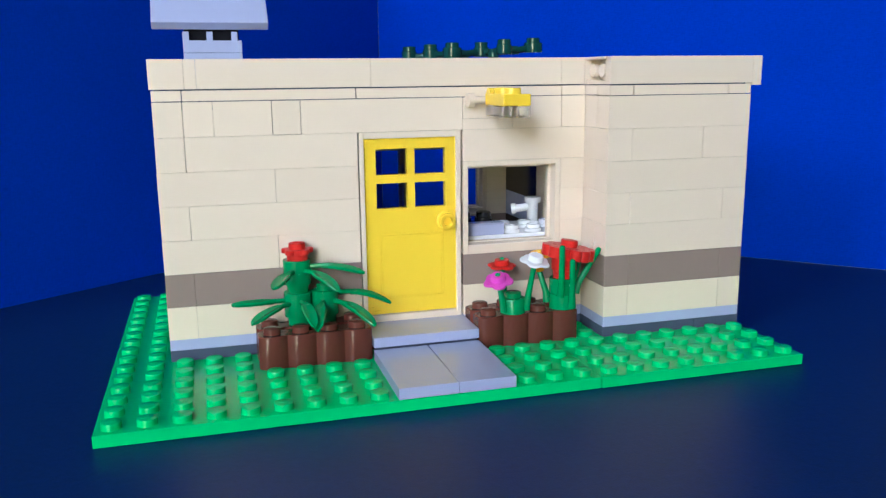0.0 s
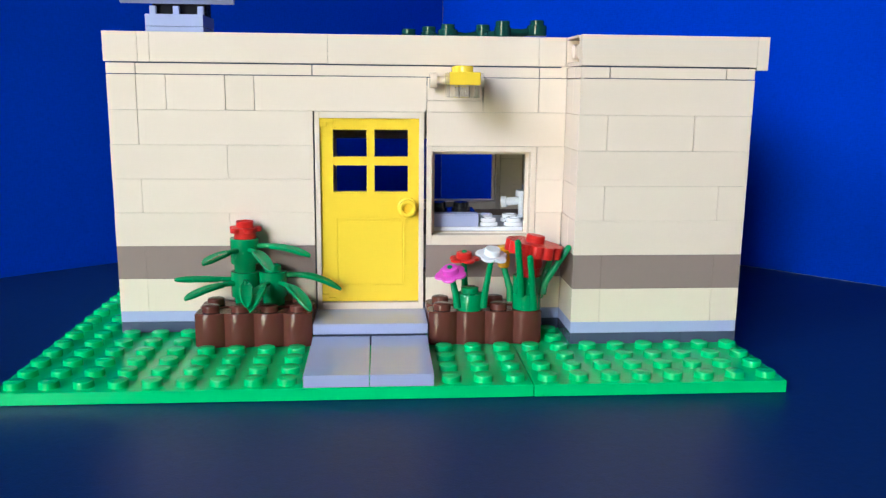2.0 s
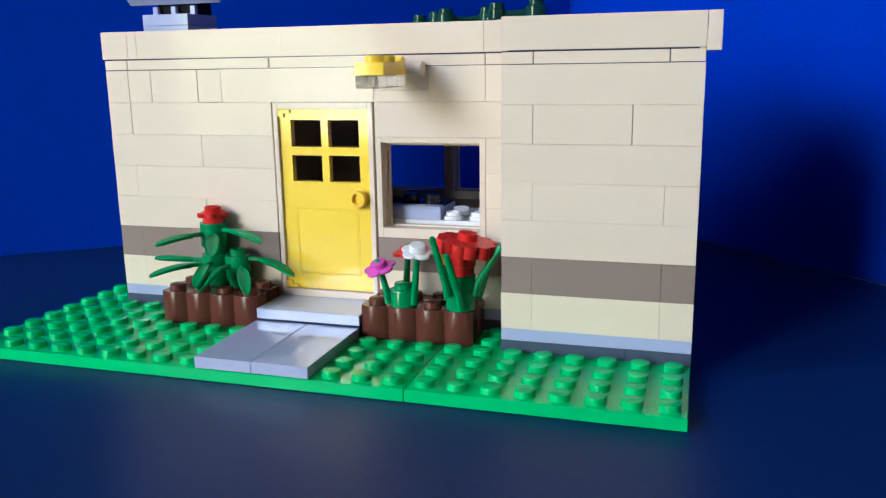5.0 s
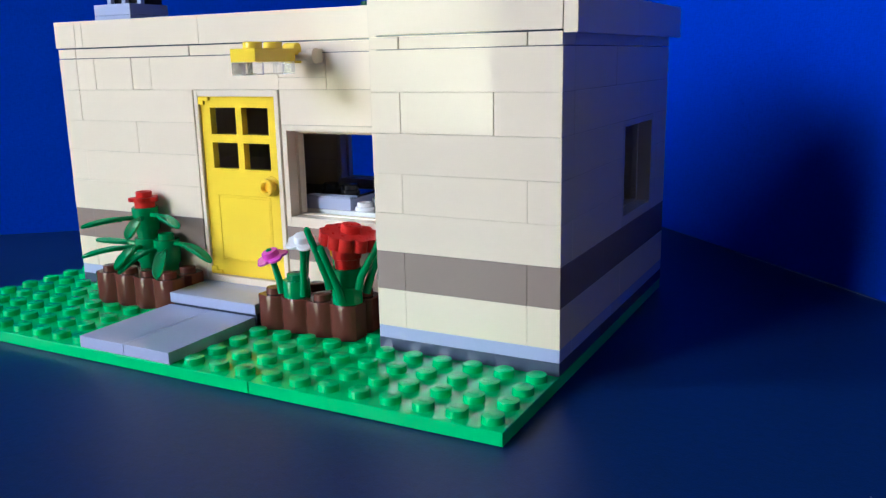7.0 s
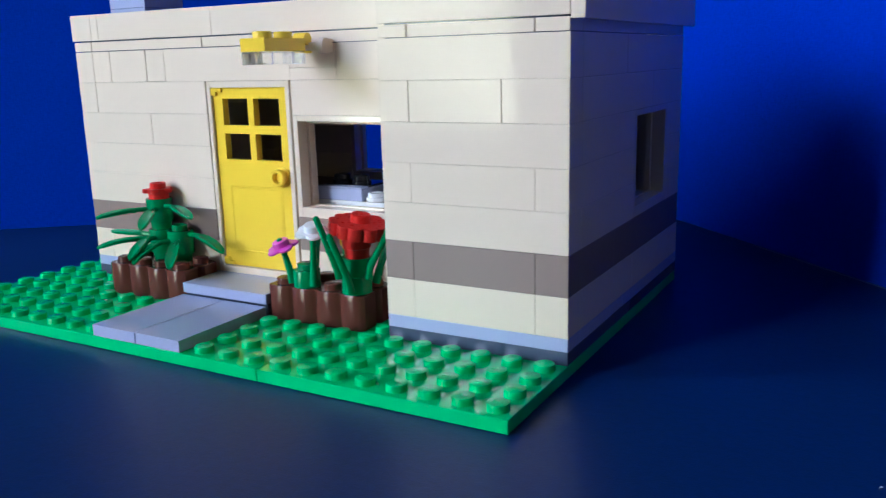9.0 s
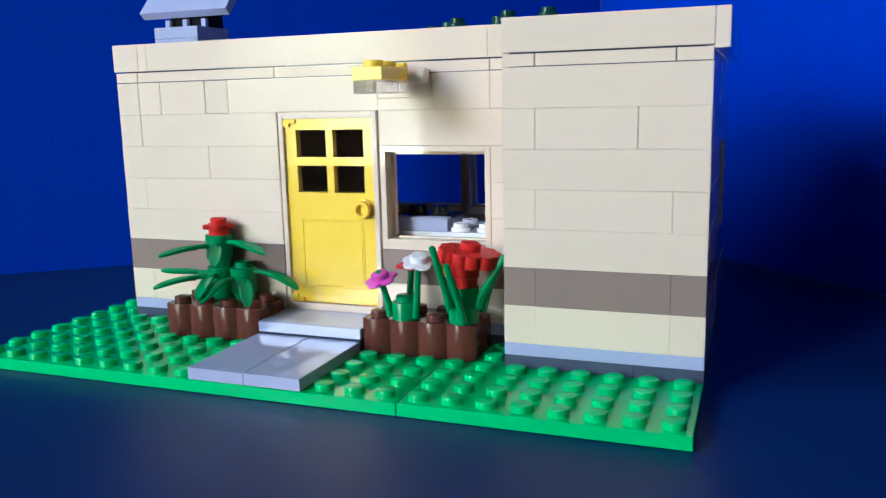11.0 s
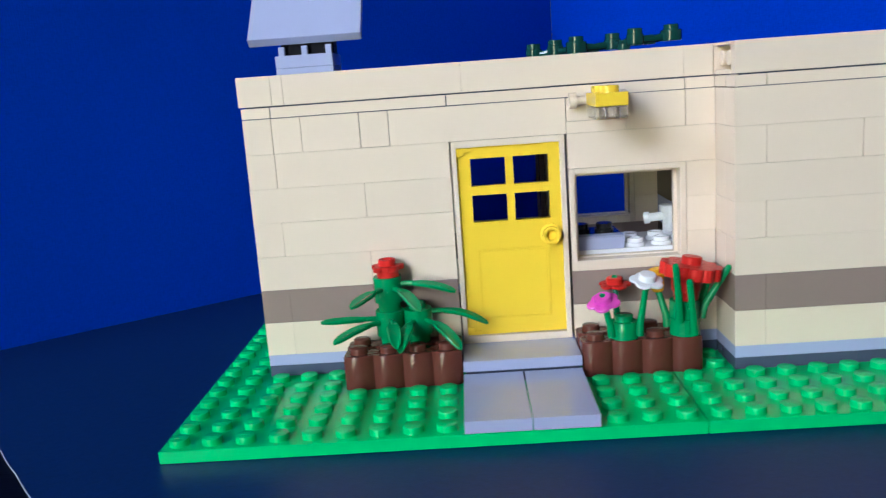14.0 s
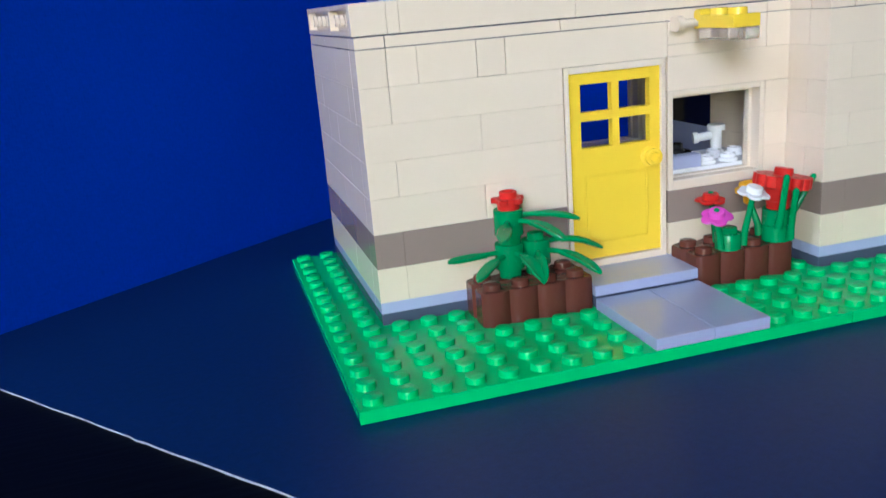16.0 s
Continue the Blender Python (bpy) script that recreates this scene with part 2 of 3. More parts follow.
def bm_prism(outline, z0, z1, bevel=0.02, bm=None):
    """An upright solid on an outline of (x, y)."""
    bm = bm or bmesh.new()
    low = [bm.verts.new((x, y, z0)) for x, y in outline]
    high = [bm.verts.new((x, y, z1)) for x, y in outline]
    n = len(outline)
    faces = [bm.faces.new(low[::-1]), bm.faces.new(high)]
    faces += [bm.faces.new((low[k], low[(k + 1) % n], high[(k + 1) % n], high[k])) for k in range(n)]
    if bevel:
        rims = [e for f in faces[:2] for e in f.edges]
        bmesh.ops.bevel(bm, geom=rims, offset=bevel, segments=1, affect="EDGES", profile=0.5)
    return bm


def bm_tube(points, radius, turns=10, bm=None, tip=True):
    """A round rod along points; radius is one number or one for each point."""
    bm = bm or bmesh.new()
    pts = [Vector(p) for p in points]
    rr = radius if isinstance(radius, (list, tuple)) else [radius] * len(pts)
    if tip:  # a rounded end
        d = (pts[-1] - pts[-2]).normalized()
        pts += [pts[-1] + d * rr[-1] * 0.6, pts[-1] + d * rr[-1] * 0.95]
        rr = list(rr) + [rr[-1] * 0.8, rr[-1] * 0.3]
    rings = []
    side = None
    for k, p in enumerate(pts):
        d = (pts[min(k + 1, len(pts) - 1)] - pts[max(k - 1, 0)]).normalized()
        side = d.orthogonal().normalized() if side is None else (side - d * side.dot(d)).normalized()
        up = d.cross(side)
        rings.append([bm.verts.new(p + rr[k] * (side * math.cos(2 * math.pi * i / turns) + up * math.sin(2 * math.pi * i / turns))) for i in range(turns)])
    for a, b in zip(rings, rings[1:]):
        for i in range(turns):
            bm.faces.new((a[i], a[(i + 1) % turns], b[(i + 1) % turns], b[i]))
    bm.faces.new(rings[0][::-1])
    bm.faces.new(rings[-1])
    return bm


SHARED = {}


def brick(parent, x0, x1, y0, y1, z0, z1, material, name="brick", gap=None, low=0.0015):
    """A brick between two corners, a hair smaller than its grid. Bricks of one size share a mesh."""
    gap = gap or random.choice((0.002, 0.003, 0.004, 0.007))
    key = (round(x1 - x0, 3), round(y1 - y0, 3), round(z1 - z0, 3), material.name, gap, low)
    if key not in SHARED:
        a, b, h = (x1 - x0) / 2 - gap, (y1 - y0) / 2 - gap, z1 - z0
        SHARED[key] = to_mesh(name, bm_box(-a, a, -b, b, low, h - low, 0.013), material)
    ob = place(new(name, SHARED[key]), parent, ((x0 + x1) / 2, (y0 + y1) / 2, z0))
    a, b, c = (random.uniform(-1, 1) for _ in range(3))
    turn = 0.22 if max(x1 - x0, y1 - y0) < 7 else 0.12
    if y1 - y0 > x1 - x0:
        turn = 0.04
    ob.rotation_euler = (radians(0.2 * a if turn > 0.1 else 0.02 * a), radians(0.04 * b), radians(turn * c))
    return ob


# ---------------------------------------------------------------- the room round the table
def wall_slab(name, x0, x1, y0, y1, z0, z1, material):
    return tagged(place(new(name, to_mesh(name, bm_box(x0, x1, y0, y1, z0, z1, 0), material, False)), None), kind="structure")


RX, RY, FLOOR_Z, TOP_Z = 210, 170, -94, 215
WX0, WX1, WZ0, WZ1 = -122, -54, -15, 130     # the room's window, in the wall behind the camera
wall_slab("floor", -RX - 10, RX + 10, -RY - 10, RY + 10, FLOOR_Z - 6, FLOOR_Z, ROOM_FLOOR)
wall_slab("ceiling", -RX - 10, RX + 10, -RY - 10, RY + 10, TOP_Z, TOP_Z + 6, CEILING_PAINT)
wall_slab("wall_north", -RX - 10, RX + 10, RY, RY + 10, FLOOR_Z, TOP_Z, ROOM_PAINT)
# unseen wall, painted warm to bounce fill onto the house's east side
wall_slab("wall_east", RX, RX + 10, -RY, RY, FLOOR_Z, TOP_Z, WARM_BOUNCE)
VY0, VY1, VZ0, VZ1 = -166, -98, 90, 200     # an unseen second window, added high in the west wall for side light
west = bm_box(-RX - 10, -RX, -RY, VY0, FLOOR_Z, TOP_Z, 0)
bm_box(-RX - 10, -RX, VY1, RY, FLOOR_Z, TOP_Z, 0, bm=west)
bm_box(-RX - 10, -RX, VY0, VY1, FLOOR_Z, VZ0, 0, bm=west)
bm_box(-RX - 10, -RX, VY0, VY1, VZ1, TOP_Z, 0, bm=west)
tagged(place(new("wall_west", to_mesh("wall_west", west, ROOM_PAINT, False)), None), kind="structure")
south = bm_box(-RX - 10, WX0, -RY - 10, -RY, FLOOR_Z, TOP_Z, 0)
bm_box(WX1, RX + 10, -RY - 10, -RY, FLOOR_Z, TOP_Z, 0, bm=south)
bm_box(WX0, WX1, -RY - 10, -RY, FLOOR_Z, WZ0, 0, bm=south)
bm_box(WX0, WX1, -RY - 10, -RY, WZ1, TOP_Z, 0, bm=south)
tagged(place(new("wall_south", to_mesh("wall_south", south, ROOM_PAINT, False)), None), kind="structure")
window = thing("window_1", (WX0, -RY, WZ0), "white painted room window with daylight behind", "window", kind="structure")
for x0, x1, z0, z1 in ((WX0, WX0 + 4, WZ0, WZ1), (WX1 - 4, WX1, WZ0, WZ1), (WX0 + 4, WX1 - 4, WZ0, WZ0 + 4), (WX0 + 4, WX1 - 4, WZ1 - 4, WZ1)):
    part("window_frame", bm_box(x0 + 0.1, x1 - 0.1, -RY - 7, -RY - 3, z0 + 0.1, z1 - 0.1, 0.3), FRAME_PAINT, window)
part("window_sill", bm_box(WX0 - 4, WX1 + 4, -RY + 0.05, -RY + 9, WZ0 - 3, WZ0 - 0.2, 0.5), FRAME_PAINT, window)
tagged(place(new("backdrop", to_mesh("backdrop", bm_box(WX0 - 6, WX1 + 6, -RY - 16, -RY - 14, WZ0 - 6, WZ1 + 6, 0), DAYLIGHT, False)), None), kind="structure")

window = thing("window_2", (-RX, VY0, VZ0), "unseen white painted window added in the side wall for fill light", "window", kind="structure")
for y0, y1, z0, z1 in ((VY0, VY0 + 4, VZ0, VZ1), (VY1 - 4, VY1, VZ0, VZ1), (VY0 + 4, VY1 - 4, VZ0, VZ0 + 4), (VY0 + 4, VY1 - 4, VZ1 - 4, VZ1)):
    part("window_frame", bm_box(-RX - 7, -RX - 3, y0 + 0.1, y1 - 0.1, z0 + 0.1, z1 - 0.1, 0.3), FRAME_PAINT, window)
tagged(place(new("backdrop", to_mesh("backdrop", bm_box(-RX - 16, -RX - 14, VY0 - 6, VY1 + 6, VZ0 - 6, VZ1 + 6, 0), SIDE_FILL, False)), None), kind="structure")

# the table, the navy card on it, the blue boards that stand behind
table = thing("table", (0, 0, -94), "black stained wooden table under the card sheet", "table")
part("tabletop", bm_box(-105, 105, -75, 75, -4.0, -0.06, 0.3), WOOD, table)
for x in (-98, 98):
    for y in (-68, 68):
        part("leg", bm_box(x - 3, x + 3, y - 3, y + 3, -94, -4.02, 0.3), WOOD, table)
ALONG, ACROSS = Vector((0.627, -0.779, 0)), Vector((0.779, 0.627, 0))
EDGE = Vector((-10.4, 7.55, 0))


def card_edge(s):
    """The hand-cut edge of the sheet wanders a little."""
    w = 0.012 * math.sin(s * 0.9) + 0.012 * math.sin(s * 2.3 + 1) + (0.05 if abs(s - 7.3) < 0.3 else 0)
    return EDGE + ALONG * s - ACROSS * w


steps = [k * 0.4 for k in range(-112, 176)]
rim = [card_edge(s) for s in steps]
outline = [(p.x, p.y) for p in rim] + [tuple((EDGE + ALONG * s + ACROSS * 92).xy) for s in (70, -45)]
sheet = solo("card_sheet", bm_prism(outline, -0.055, 0.0, 0), NAVY_CARD, "dark navy card sheet lying flat on the table", "card sheet")
lip = bmesh.new()
rows = []
for p in rim:
    rows.append([lip.verts.new(p - ACROSS * a + Vector((0, 0, z))) for a, z in ((0.005, -0.056), (0.011, -0.056), (0.009, 0.002), (-0.001, 0.003))])
for a, b in zip(rows, rows[1:]):
    for k in range(4):
        lip.faces.new((a[k], a[(k + 1) % 4], b[(k + 1) % 4], b[k]))
part("cut_edge", lip, CUT_EDGE, sheet, "white cut edge")

BOARD_HIGH = 26
CORNER, LEFT_END, RIGHT_END = Vector((15.6, 34.0, 0)), Vector((-30.0, -1.2, 0)), Vector((39.6, 9.7, 0))


def board(name, a, b, height, thick, label):
    d = (b - a).normalized()
    n = Vector((-d.y, d.x, 0))
    n = n if n.y > 0 else -n
    bm = bmesh.new()
    cols = 24
    front, back = [], []
    for k in range(cols + 1):
        f = k / cols
        bow = 0.12 * math.sin(math.pi * f) * math.sin(3 * f)
        p = a.lerp(b, f) + n * bow
        front.append([bm.verts.new(p + Vector((0, 0, z))) for z in (0.004, height)])
        back.append([bm.verts.new(p + n * thick + Vector((0, 0, z))) for z in (0.004, height)])
    for k in range(cols):
        bm.faces.new((front[k][0], front[k + 1][0], front[k + 1][1], front[k][1]))
        bm.faces.new((back[k][0], back[k][1], back[k + 1][1], back[k + 1][0]))
        bm.faces.new((front[k][1], front[k + 1][1], back[k + 1][1], back[k][1]))
        bm.faces.new((front[k][0], back[k][0], back[k + 1][0], front[k + 1][0]))
    for k in (0, cols):
        bm.faces.new((front[k][0], front[k][1], back[k][1], back[k][0]))
    return solo(name, bm, BLUE_CARD, label, "backdrop board", "blue boards behind the house")


board_left = board("backdrop_board", LEFT_END, CORNER, BOARD_HIGH, 0.3, "royal blue card board standing upright behind the toy house")
board_right = board("backdrop_board", CORNER + Vector((0.02, -0.02, 0)), RIGHT_END, BOARD_HIGH, 0.3, "royal blue card board with a pale worn bottom edge")
d = (RIGHT_END - CORNER).normalized()
n = Vector((d.y, -d.x, 0))
worn = bmesh.new()
rows = []
for k in range(43):
    s = 14.5 + k * 0.45
    p = CORNER + d * s + n * 0.02
    h = 0.006 + 0.012 * abs(noise.noise(Vector((s * 0.8, 3, 1))))
    rows.append([worn.verts.new(p + n * a + Vector((0, 0, z))) for a, z in ((0.02, 0.002), (0.02, h), (-0.02, h), (-0.02, 0.002))])
for a, b in zip(rows, rows[1:]):
    for k in range(4):
        worn.faces.new((a[k], a[(k + 1) % 4], b[(k + 1) % 4], b[k]))
part("worn_edge", worn, CUT_EDGE, board_right, "pale worn edge")

# ---------------------------------------------------------------- the toy house
house = thing("toy_house", (12, 10, P), "tan toy brick house with a flat roof and a taupe band", "toy house")


def course(z0, z1, material, spans, y0=None, y1=None, x0=None, x1=None, **more):
    """Bricks in one course: spans along x between y0 and y1, or along y between x0 and x1."""
    for a, b in spans:
        if x0 is None:
            brick(house, a, b, y0, y1, z0 * P, z1 * P, material, **more)
        else:
            brick(house, x0, x1, a, b, z0 * P, z1 * P, material, **more)


# front wall beside the door (y 6 to 7)
F = dict(y0=6, y1=7)
course(1, 2, DARK_GREY, [(2, 10), (10, 18)], **F)
course(2, 3, LIGHT_GREY, [(2, 8), (8, 12), (12, 18)], **F)
course(3, 6, CREAM, [(2, 3), (3, 9), (13, 18)], **F)
course(6, 9, TAUPE, [(2, 3), (3, 9), (13, 18)], **F)
course(9, 12, TAN, [(2, 6), (6, 9)], **F)
course(9, 12, TAN, [(17, 17.98)], gap=0.011, **F)
course(12, 15, TAN, [(2, 3), (3, 9), (17, 18)], **F)
course(15, 18, TAN, [(2, 6), (6, 9), (17, 18)], **F)
course(18, 21, TAN, [(2, 3)], gap=0.013, **F)
course(18, 21, TAN, [(3, 9), (13, 18)], **F)
course(21, 24, TAN, [(2, 3)], gap=0.014, **F)
course(21, 24, TAN, [(6, 7)], gap=0.011, low=0.007, **F)
course(21, 24, TAN, [(3, 4), (4, 6), (7, 13), (15, 17), (17, 18)], gap=0.006, **F)
course(21, 22, TAN, [(13, 15)], **F)
brick(house, 13, 15, 6.35, 7, 22 * P, 24 * P, TAN)
course(24, 25, TAN, [(2, 3), (3, 9), (9, 17), (17, 18)], low=0.022, gap=0.016, **F)

# wing (front face y 4, side face x 18)
G = dict(y0=4, y1=5)
course(1, 2, DARK_GREY, [(18, 22), (22, 24)], **G)
course(2, 3, LIGHT_GREY, [(18, 24)], **G)
course(3, 6, CREAM, [(19, 23)], **G)
course(6, 9, TAUPE, [(19, 23)], **G)
course(9, 12, TAN, [(18, 24)], **G)
course(12, 15, TAN, [(19, 23)], **G)
course(15, 18, TAN, [(18, 24)], **G)
course(18, 21, TAN, [(19, 22), (22, 24)], gap=0.009, **G)
course(21, 24, TAN, [(18, 24)], **G)
course(24, 25, TAN, [(18, 19), (19, 23), (23, 24)], low=0.022, gap=0.016, **G)
W = dict(x0=18, x1=19)
course(1, 2, DARK_GREY, [(5, 7)], **W)
course(2, 3, LIGHT_GREY, [(5, 7)], **W)
course(3, 6, CREAM, [(4, 7)], **W)
course(6, 9, TAUPE, [(4, 7)], **W)
course(9, 12, TAN, [(5, 7)], **W)
course(12, 15, TAN, [(4, 7)], **W)
course(15, 18, TAN, [(5, 7)], **W)
course(18, 21, TAN, [(4, 7)], **W)
course(21, 24, TAN, [(5, 7)], **W)
course(24, 25, TAN, [(5, 7)], low=0.022, gap=0.016, **W)
# east wall with its window at y 10 to 14
E_ = dict(x0=23, x1=24)
course(1, 2, DARK_GREY, [(5, 11), (11, 16)], **E_)
course(2, 3, LIGHT_GREY, [(5, 9), (9, 16)], **E_)
course(3, 6, CREAM, [(4, 10), (10, 16)], **E_)
course(6, 9, TAUPE, [(4, 8), (8, 16)], **E_)
course(9, 12, TAN, [(5, 10), (14, 16)], **E_)
course(12, 15, TAN, [(4, 10), (14, 16)], **E_)
course(15, 18, TAN, [(5, 10), (14, 16)], **E_)
course(18, 21, TAN, [(5, 12), (12, 16)], **E_)
course(21, 24, TAN, [(5, 9), (9, 16)], **E_)
course(24, 25, TAN, [(5, 11), (11, 16)], low=0.022, gap=0.016, **E_)
# west wall
L_ = dict(x0=2, x1=3)
course(1, 2, DARK_GREY, [(7, 16)], **L_)
course(2, 3, LIGHT_GREY, [(7, 12), (12, 16)], **L_)
course(3, 6, CREAM, [(7, 10), (10, 16)], **L_)
course(6, 9, TAUPE, [(7, 13), (13, 16)], **L_)
course(9, 12, TAN, [(7, 11), (11, 16)], **L_)
course(12, 15, TAN, [(7, 9), (9, 16)], **L_)
course(15, 18, TAN, [(7, 11), (11, 13), (13, 16)], **L_)
course(18, 21, TAN, [(7, 8), (8, 14), (14, 16)], **L_)
course(21, 24, TAN, [(7, 10), (10, 12), (12, 16)], **L_)
course(24, 25, TAN, [(7, 12), (12, 16)], low=0.022, gap=0.016, **L_)
# back wall with two windows
B = dict(y0=15, y1=16)
for z0, z1, m in ((1, 2, DARK_GREY), (2, 3, LIGHT_GREY), (3, 6, CREAM), (6, 9, TAUPE), (18, 21, TAN), (21, 24, TAN), (24, 25, TAN)):
    course(z0, z1, m, [(3, 11), (11, 19), (19, 23)], **B)
for z0 in (9, 12, 15):
    course(z0, z0 + 3, TAN, [(3, 9), (17, 23)], **B)
# inner partition behind the wing: tan, then a pale course between black bricks
W2 = dict(x0=18.02, x1=18.98)
for z0 in (3, 6, 9, 12, 15, 18, 21):
    course(z0, z0 + 3, TAN, [(7, 11)], **W2)
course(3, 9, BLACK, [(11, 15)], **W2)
course(9, 12, LIGHT_GREY, [(11, 15)], **W2)
course(21, 24, TAN, [(11, 15)], **W2)
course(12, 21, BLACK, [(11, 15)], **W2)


def bm_frame(w, h, depth, left, right, low, top, lip=0.0):
    """A rectangular frame in the x-z plane, front at y 0; lip: an inner rebate."""
    bm = bm_box(0, left, 0, depth, 0, h, 0.015)
    bm_box(w - right, w, 0, depth, 0, h, 0.015, bm=bm)
    bm_box(left, w - right, 0.001, depth, 0, low, 0.012, bm=bm)
    bm_box(left, w - right, 0.001, depth, h - top, h, 0.012, bm=bm)
    if lip:
        y0, y1 = depth * 0.5, depth * 0.72
        bm_box(left - 0.01, left + lip, y0, y1, low, h - top, 0.01, bm=bm)
        bm_box(w - right - lip, w - right + 0.01, y0, y1, low, h - top, 0.01, bm=bm)
        bm_box(left + lip, w - right - lip, y0 + 0.002, y1, h - top - lip, h - top + 0.01, 0.01, bm=bm)
        bm_box(left + lip, w - right - lip, y0 + 0.002, y1, low - 0.01, low + lip * 0.4, 0.01, bm=bm)
    return bm


def window_unit(name, matrix, label):
    bm = bm_frame(3.98, 9 * P - 0.01, 0.98, 0.2, 0.2, 0.36, 0.2, 0.12)
    bm.transform(matrix)
    return part(name, bm, FRAME_TAN, house, label)


window_unit("window_frame", Matrix.Translation((13.01, 6.003, 9 * P + 0.005)), "tan window frame without glass")
window_unit("window_frame", Matrix.Translation((9.01, 15.01, 9 * P + 0.005)), "tan window frame without glass")
window_unit("window_frame", Matrix.Translation((13.01, 15.01, 9 * P + 0.005)), "tan window frame without glass")
window_unit("window_frame", Matrix.Translation((23.995, 10.01, 9 * P + 0.005)) @ Matrix.Rotation(radians(90), 4, "Z"), "tan window frame without glass")

# the door in its frame
part("door_frame", bm_frame(3.87, 18 * P - 0.012, 0.98, 0.17, 0.185, 0.25, 0.23), TAN, house, "tan door frame").location = Vector((9.05, 6.002, 3 * P + 0.005)) * S
DX0, DX1, DZ0, DZ1, DY = 9.215, 12.74, 1.485, 8.16, 6.12
PX = ((9.68, 10.87), (11.15, 12.34))
PZ = ((5.54, 6.49), (6.80, 7.76))
door = part("door", bm_box(DX0, DX1, DY, DY + 0.3, DZ0, PZ[0][0], 0.004), YELLOW, house, "yellow plastic door with four open panes")
for x0, x1, z0, z1 in ((DX0, PX[0][0], PZ[0][0], DZ1), (PX[1][1], DX1, PZ[0][0], DZ1), (PX[0][0], PX[1][1], PZ[1][1], DZ1),
                       (PX[0][0], PX[1][1], PZ[0][1], PZ[1][0]), (PX[0][1], PX[1][0], PZ[0][0], PZ[0][1]), (PX[0][1], PX[1][0], PZ[1][0], PZ[1][1])):
    part("glazing_bar", bm_box(x0, x1, DY + 0.001, DY + 0.3, z0, z1, 0.003), YELLOW, door)
part("panel", bm_frame(2.5, 2.52, 0.04, 0.06, 0.06, 0.06, 0.06), YELLOW, door).location = Vector((9.75, DY - 0.018, 2.05)) * S
part("panel", bm_box(9.85, 12.15, DY - 0.012, DY + 0.01, 2.15, 4.47, 0.01), YELLOW, door)
for z, s in ((DZ1 - 0.02, -1), (DZ0 + 0.02, 1)):
    hinge = bm_box(DX0 + 0.0, DX0 + 0.5, DY - 0.1, DY + 0.05, *sorted((z, z + s * 0.13)), 0.01)
    bm_box(DX0 + 0.0, DX0 + 0.25, DY - 0.1, DY + 0.05, *sorted((z + s * 0.13, z + s * 0.27)), 0.01, bm=hinge)
    part("hinge", hinge, YELLOW, door)
turn_front = Matrix.Rotation(radians(90), 4, "X")
knob = bm_lathe([(0.37, -0.02), (0.37, 0.05), (0.34, 0.08), (0.30, 0.09)], 32, Matrix.Translation((12.33, DY, 4.98)) @ turn_front)
bm_lathe([(0.26, 0.05), (0.26, 0.2), (0.31, 0.22), (0.31, 0.36), (0.28, 0.39), (0.2, 0.39), (0.18, 0.36), (0.17, 0.2), (0.0, 0.2)], 32, Matrix.Translation((12.33, DY, 4.98)) @ turn_front, bm=knob)
part("knob", knob, YELLOW, door)

# roof and its rim of upright tiles
roof = bm_box(3.02, 22.98, 7.02, 14.98, 24 * P + 0.02, 25 * P - 0.01, 0)
bm_box(19.02, 22.98, 5.02, 7.0, 24 * P + 0.02, 25 * P - 0.01, 0, bm=roof)
part("roof", roof, DARK_GREY, house)
RZ0, RZ1 = 25 * P + 0.022, 11.03
for a, b in ((1.96, 3.12), (3.12, 3.52), (3.52, 9.55), (9.55, 16.96), (16.96, 17.93)):
    brick(house, a, b, 5.97, 6.37, RZ0, RZ1, TAN, "tile", gap=0.003)
brick(house, 18.0, 24.0, 3.97, 4.37, RZ0, RZ1, TAN, "tile", gap=0.006)
for a, b in ((3.98, 10), (10, 16)):
    brick(house, 24.0, 24.41, a, b, RZ0 - 0.1, RZ1, TAN, "tile", gap=0.006)
for a, b in ((2, 10), (10, 18), (18, 24)):
    brick(house, a, b, 15.6, 16, RZ0, RZ1, TAN, "tile", gap=0.006)
for a, b in ((6.40, 10.2), (10.2, 15.58)):  # hollow undersides at the west end
    rim_bm = bm_box(1.97, 2.37, a, b, RZ0, RZ0 + 0.17, 0.01)
    bm_box(1.97, 2.37, a, b, RZ1 - 0.17, RZ1, 0.01, bm=rim_bm)
    bm_box(1.97, 2.37, a, a + 0.17, RZ0 + 0.17, RZ1 - 0.17, 0.01, bm=rim_bm)
    bm_box(1.97, 2.37, b - 0.17, b, RZ0 + 0.17, RZ1 - 0.17, 0.01, bm=rim_bm)
    bm_box(2.27, 2.37, a + 0.1, b - 0.1, RZ0 + 0.1, RZ1 - 0.1, 0, bm=rim_bm)
    count = round(b - a)
    for k in range(1, count):
        y = a + (b - a) * k / count
        bm_lathe([(0.2, 0), (0.2, 0.24), (0.13, 0.25), (0.13, 0.02), (0, 0.02)], 14, Matrix.Translation((2.28, y, (RZ0 + RZ1) / 2)) @ Matrix.Rotation(radians(-90), 4, "Y"), bm=rim_bm)
    part("rim_plate", rim_bm, TAN, house, "hollow underside of a tan plate")
end = bm_box(18.0, 18.6, 4.39, 5.98, RZ0, RZ0 + 0.14, 0.01)
bm_box(17.95, 20.2, 4.39, 6.4, RZ1 - 0.09, RZ1, 0.01, bm=end)
bm_box(20.05, 20.1, 4.39, 5.98, RZ0 + 0.1, RZ1 - 0.1, 0, bm=end)
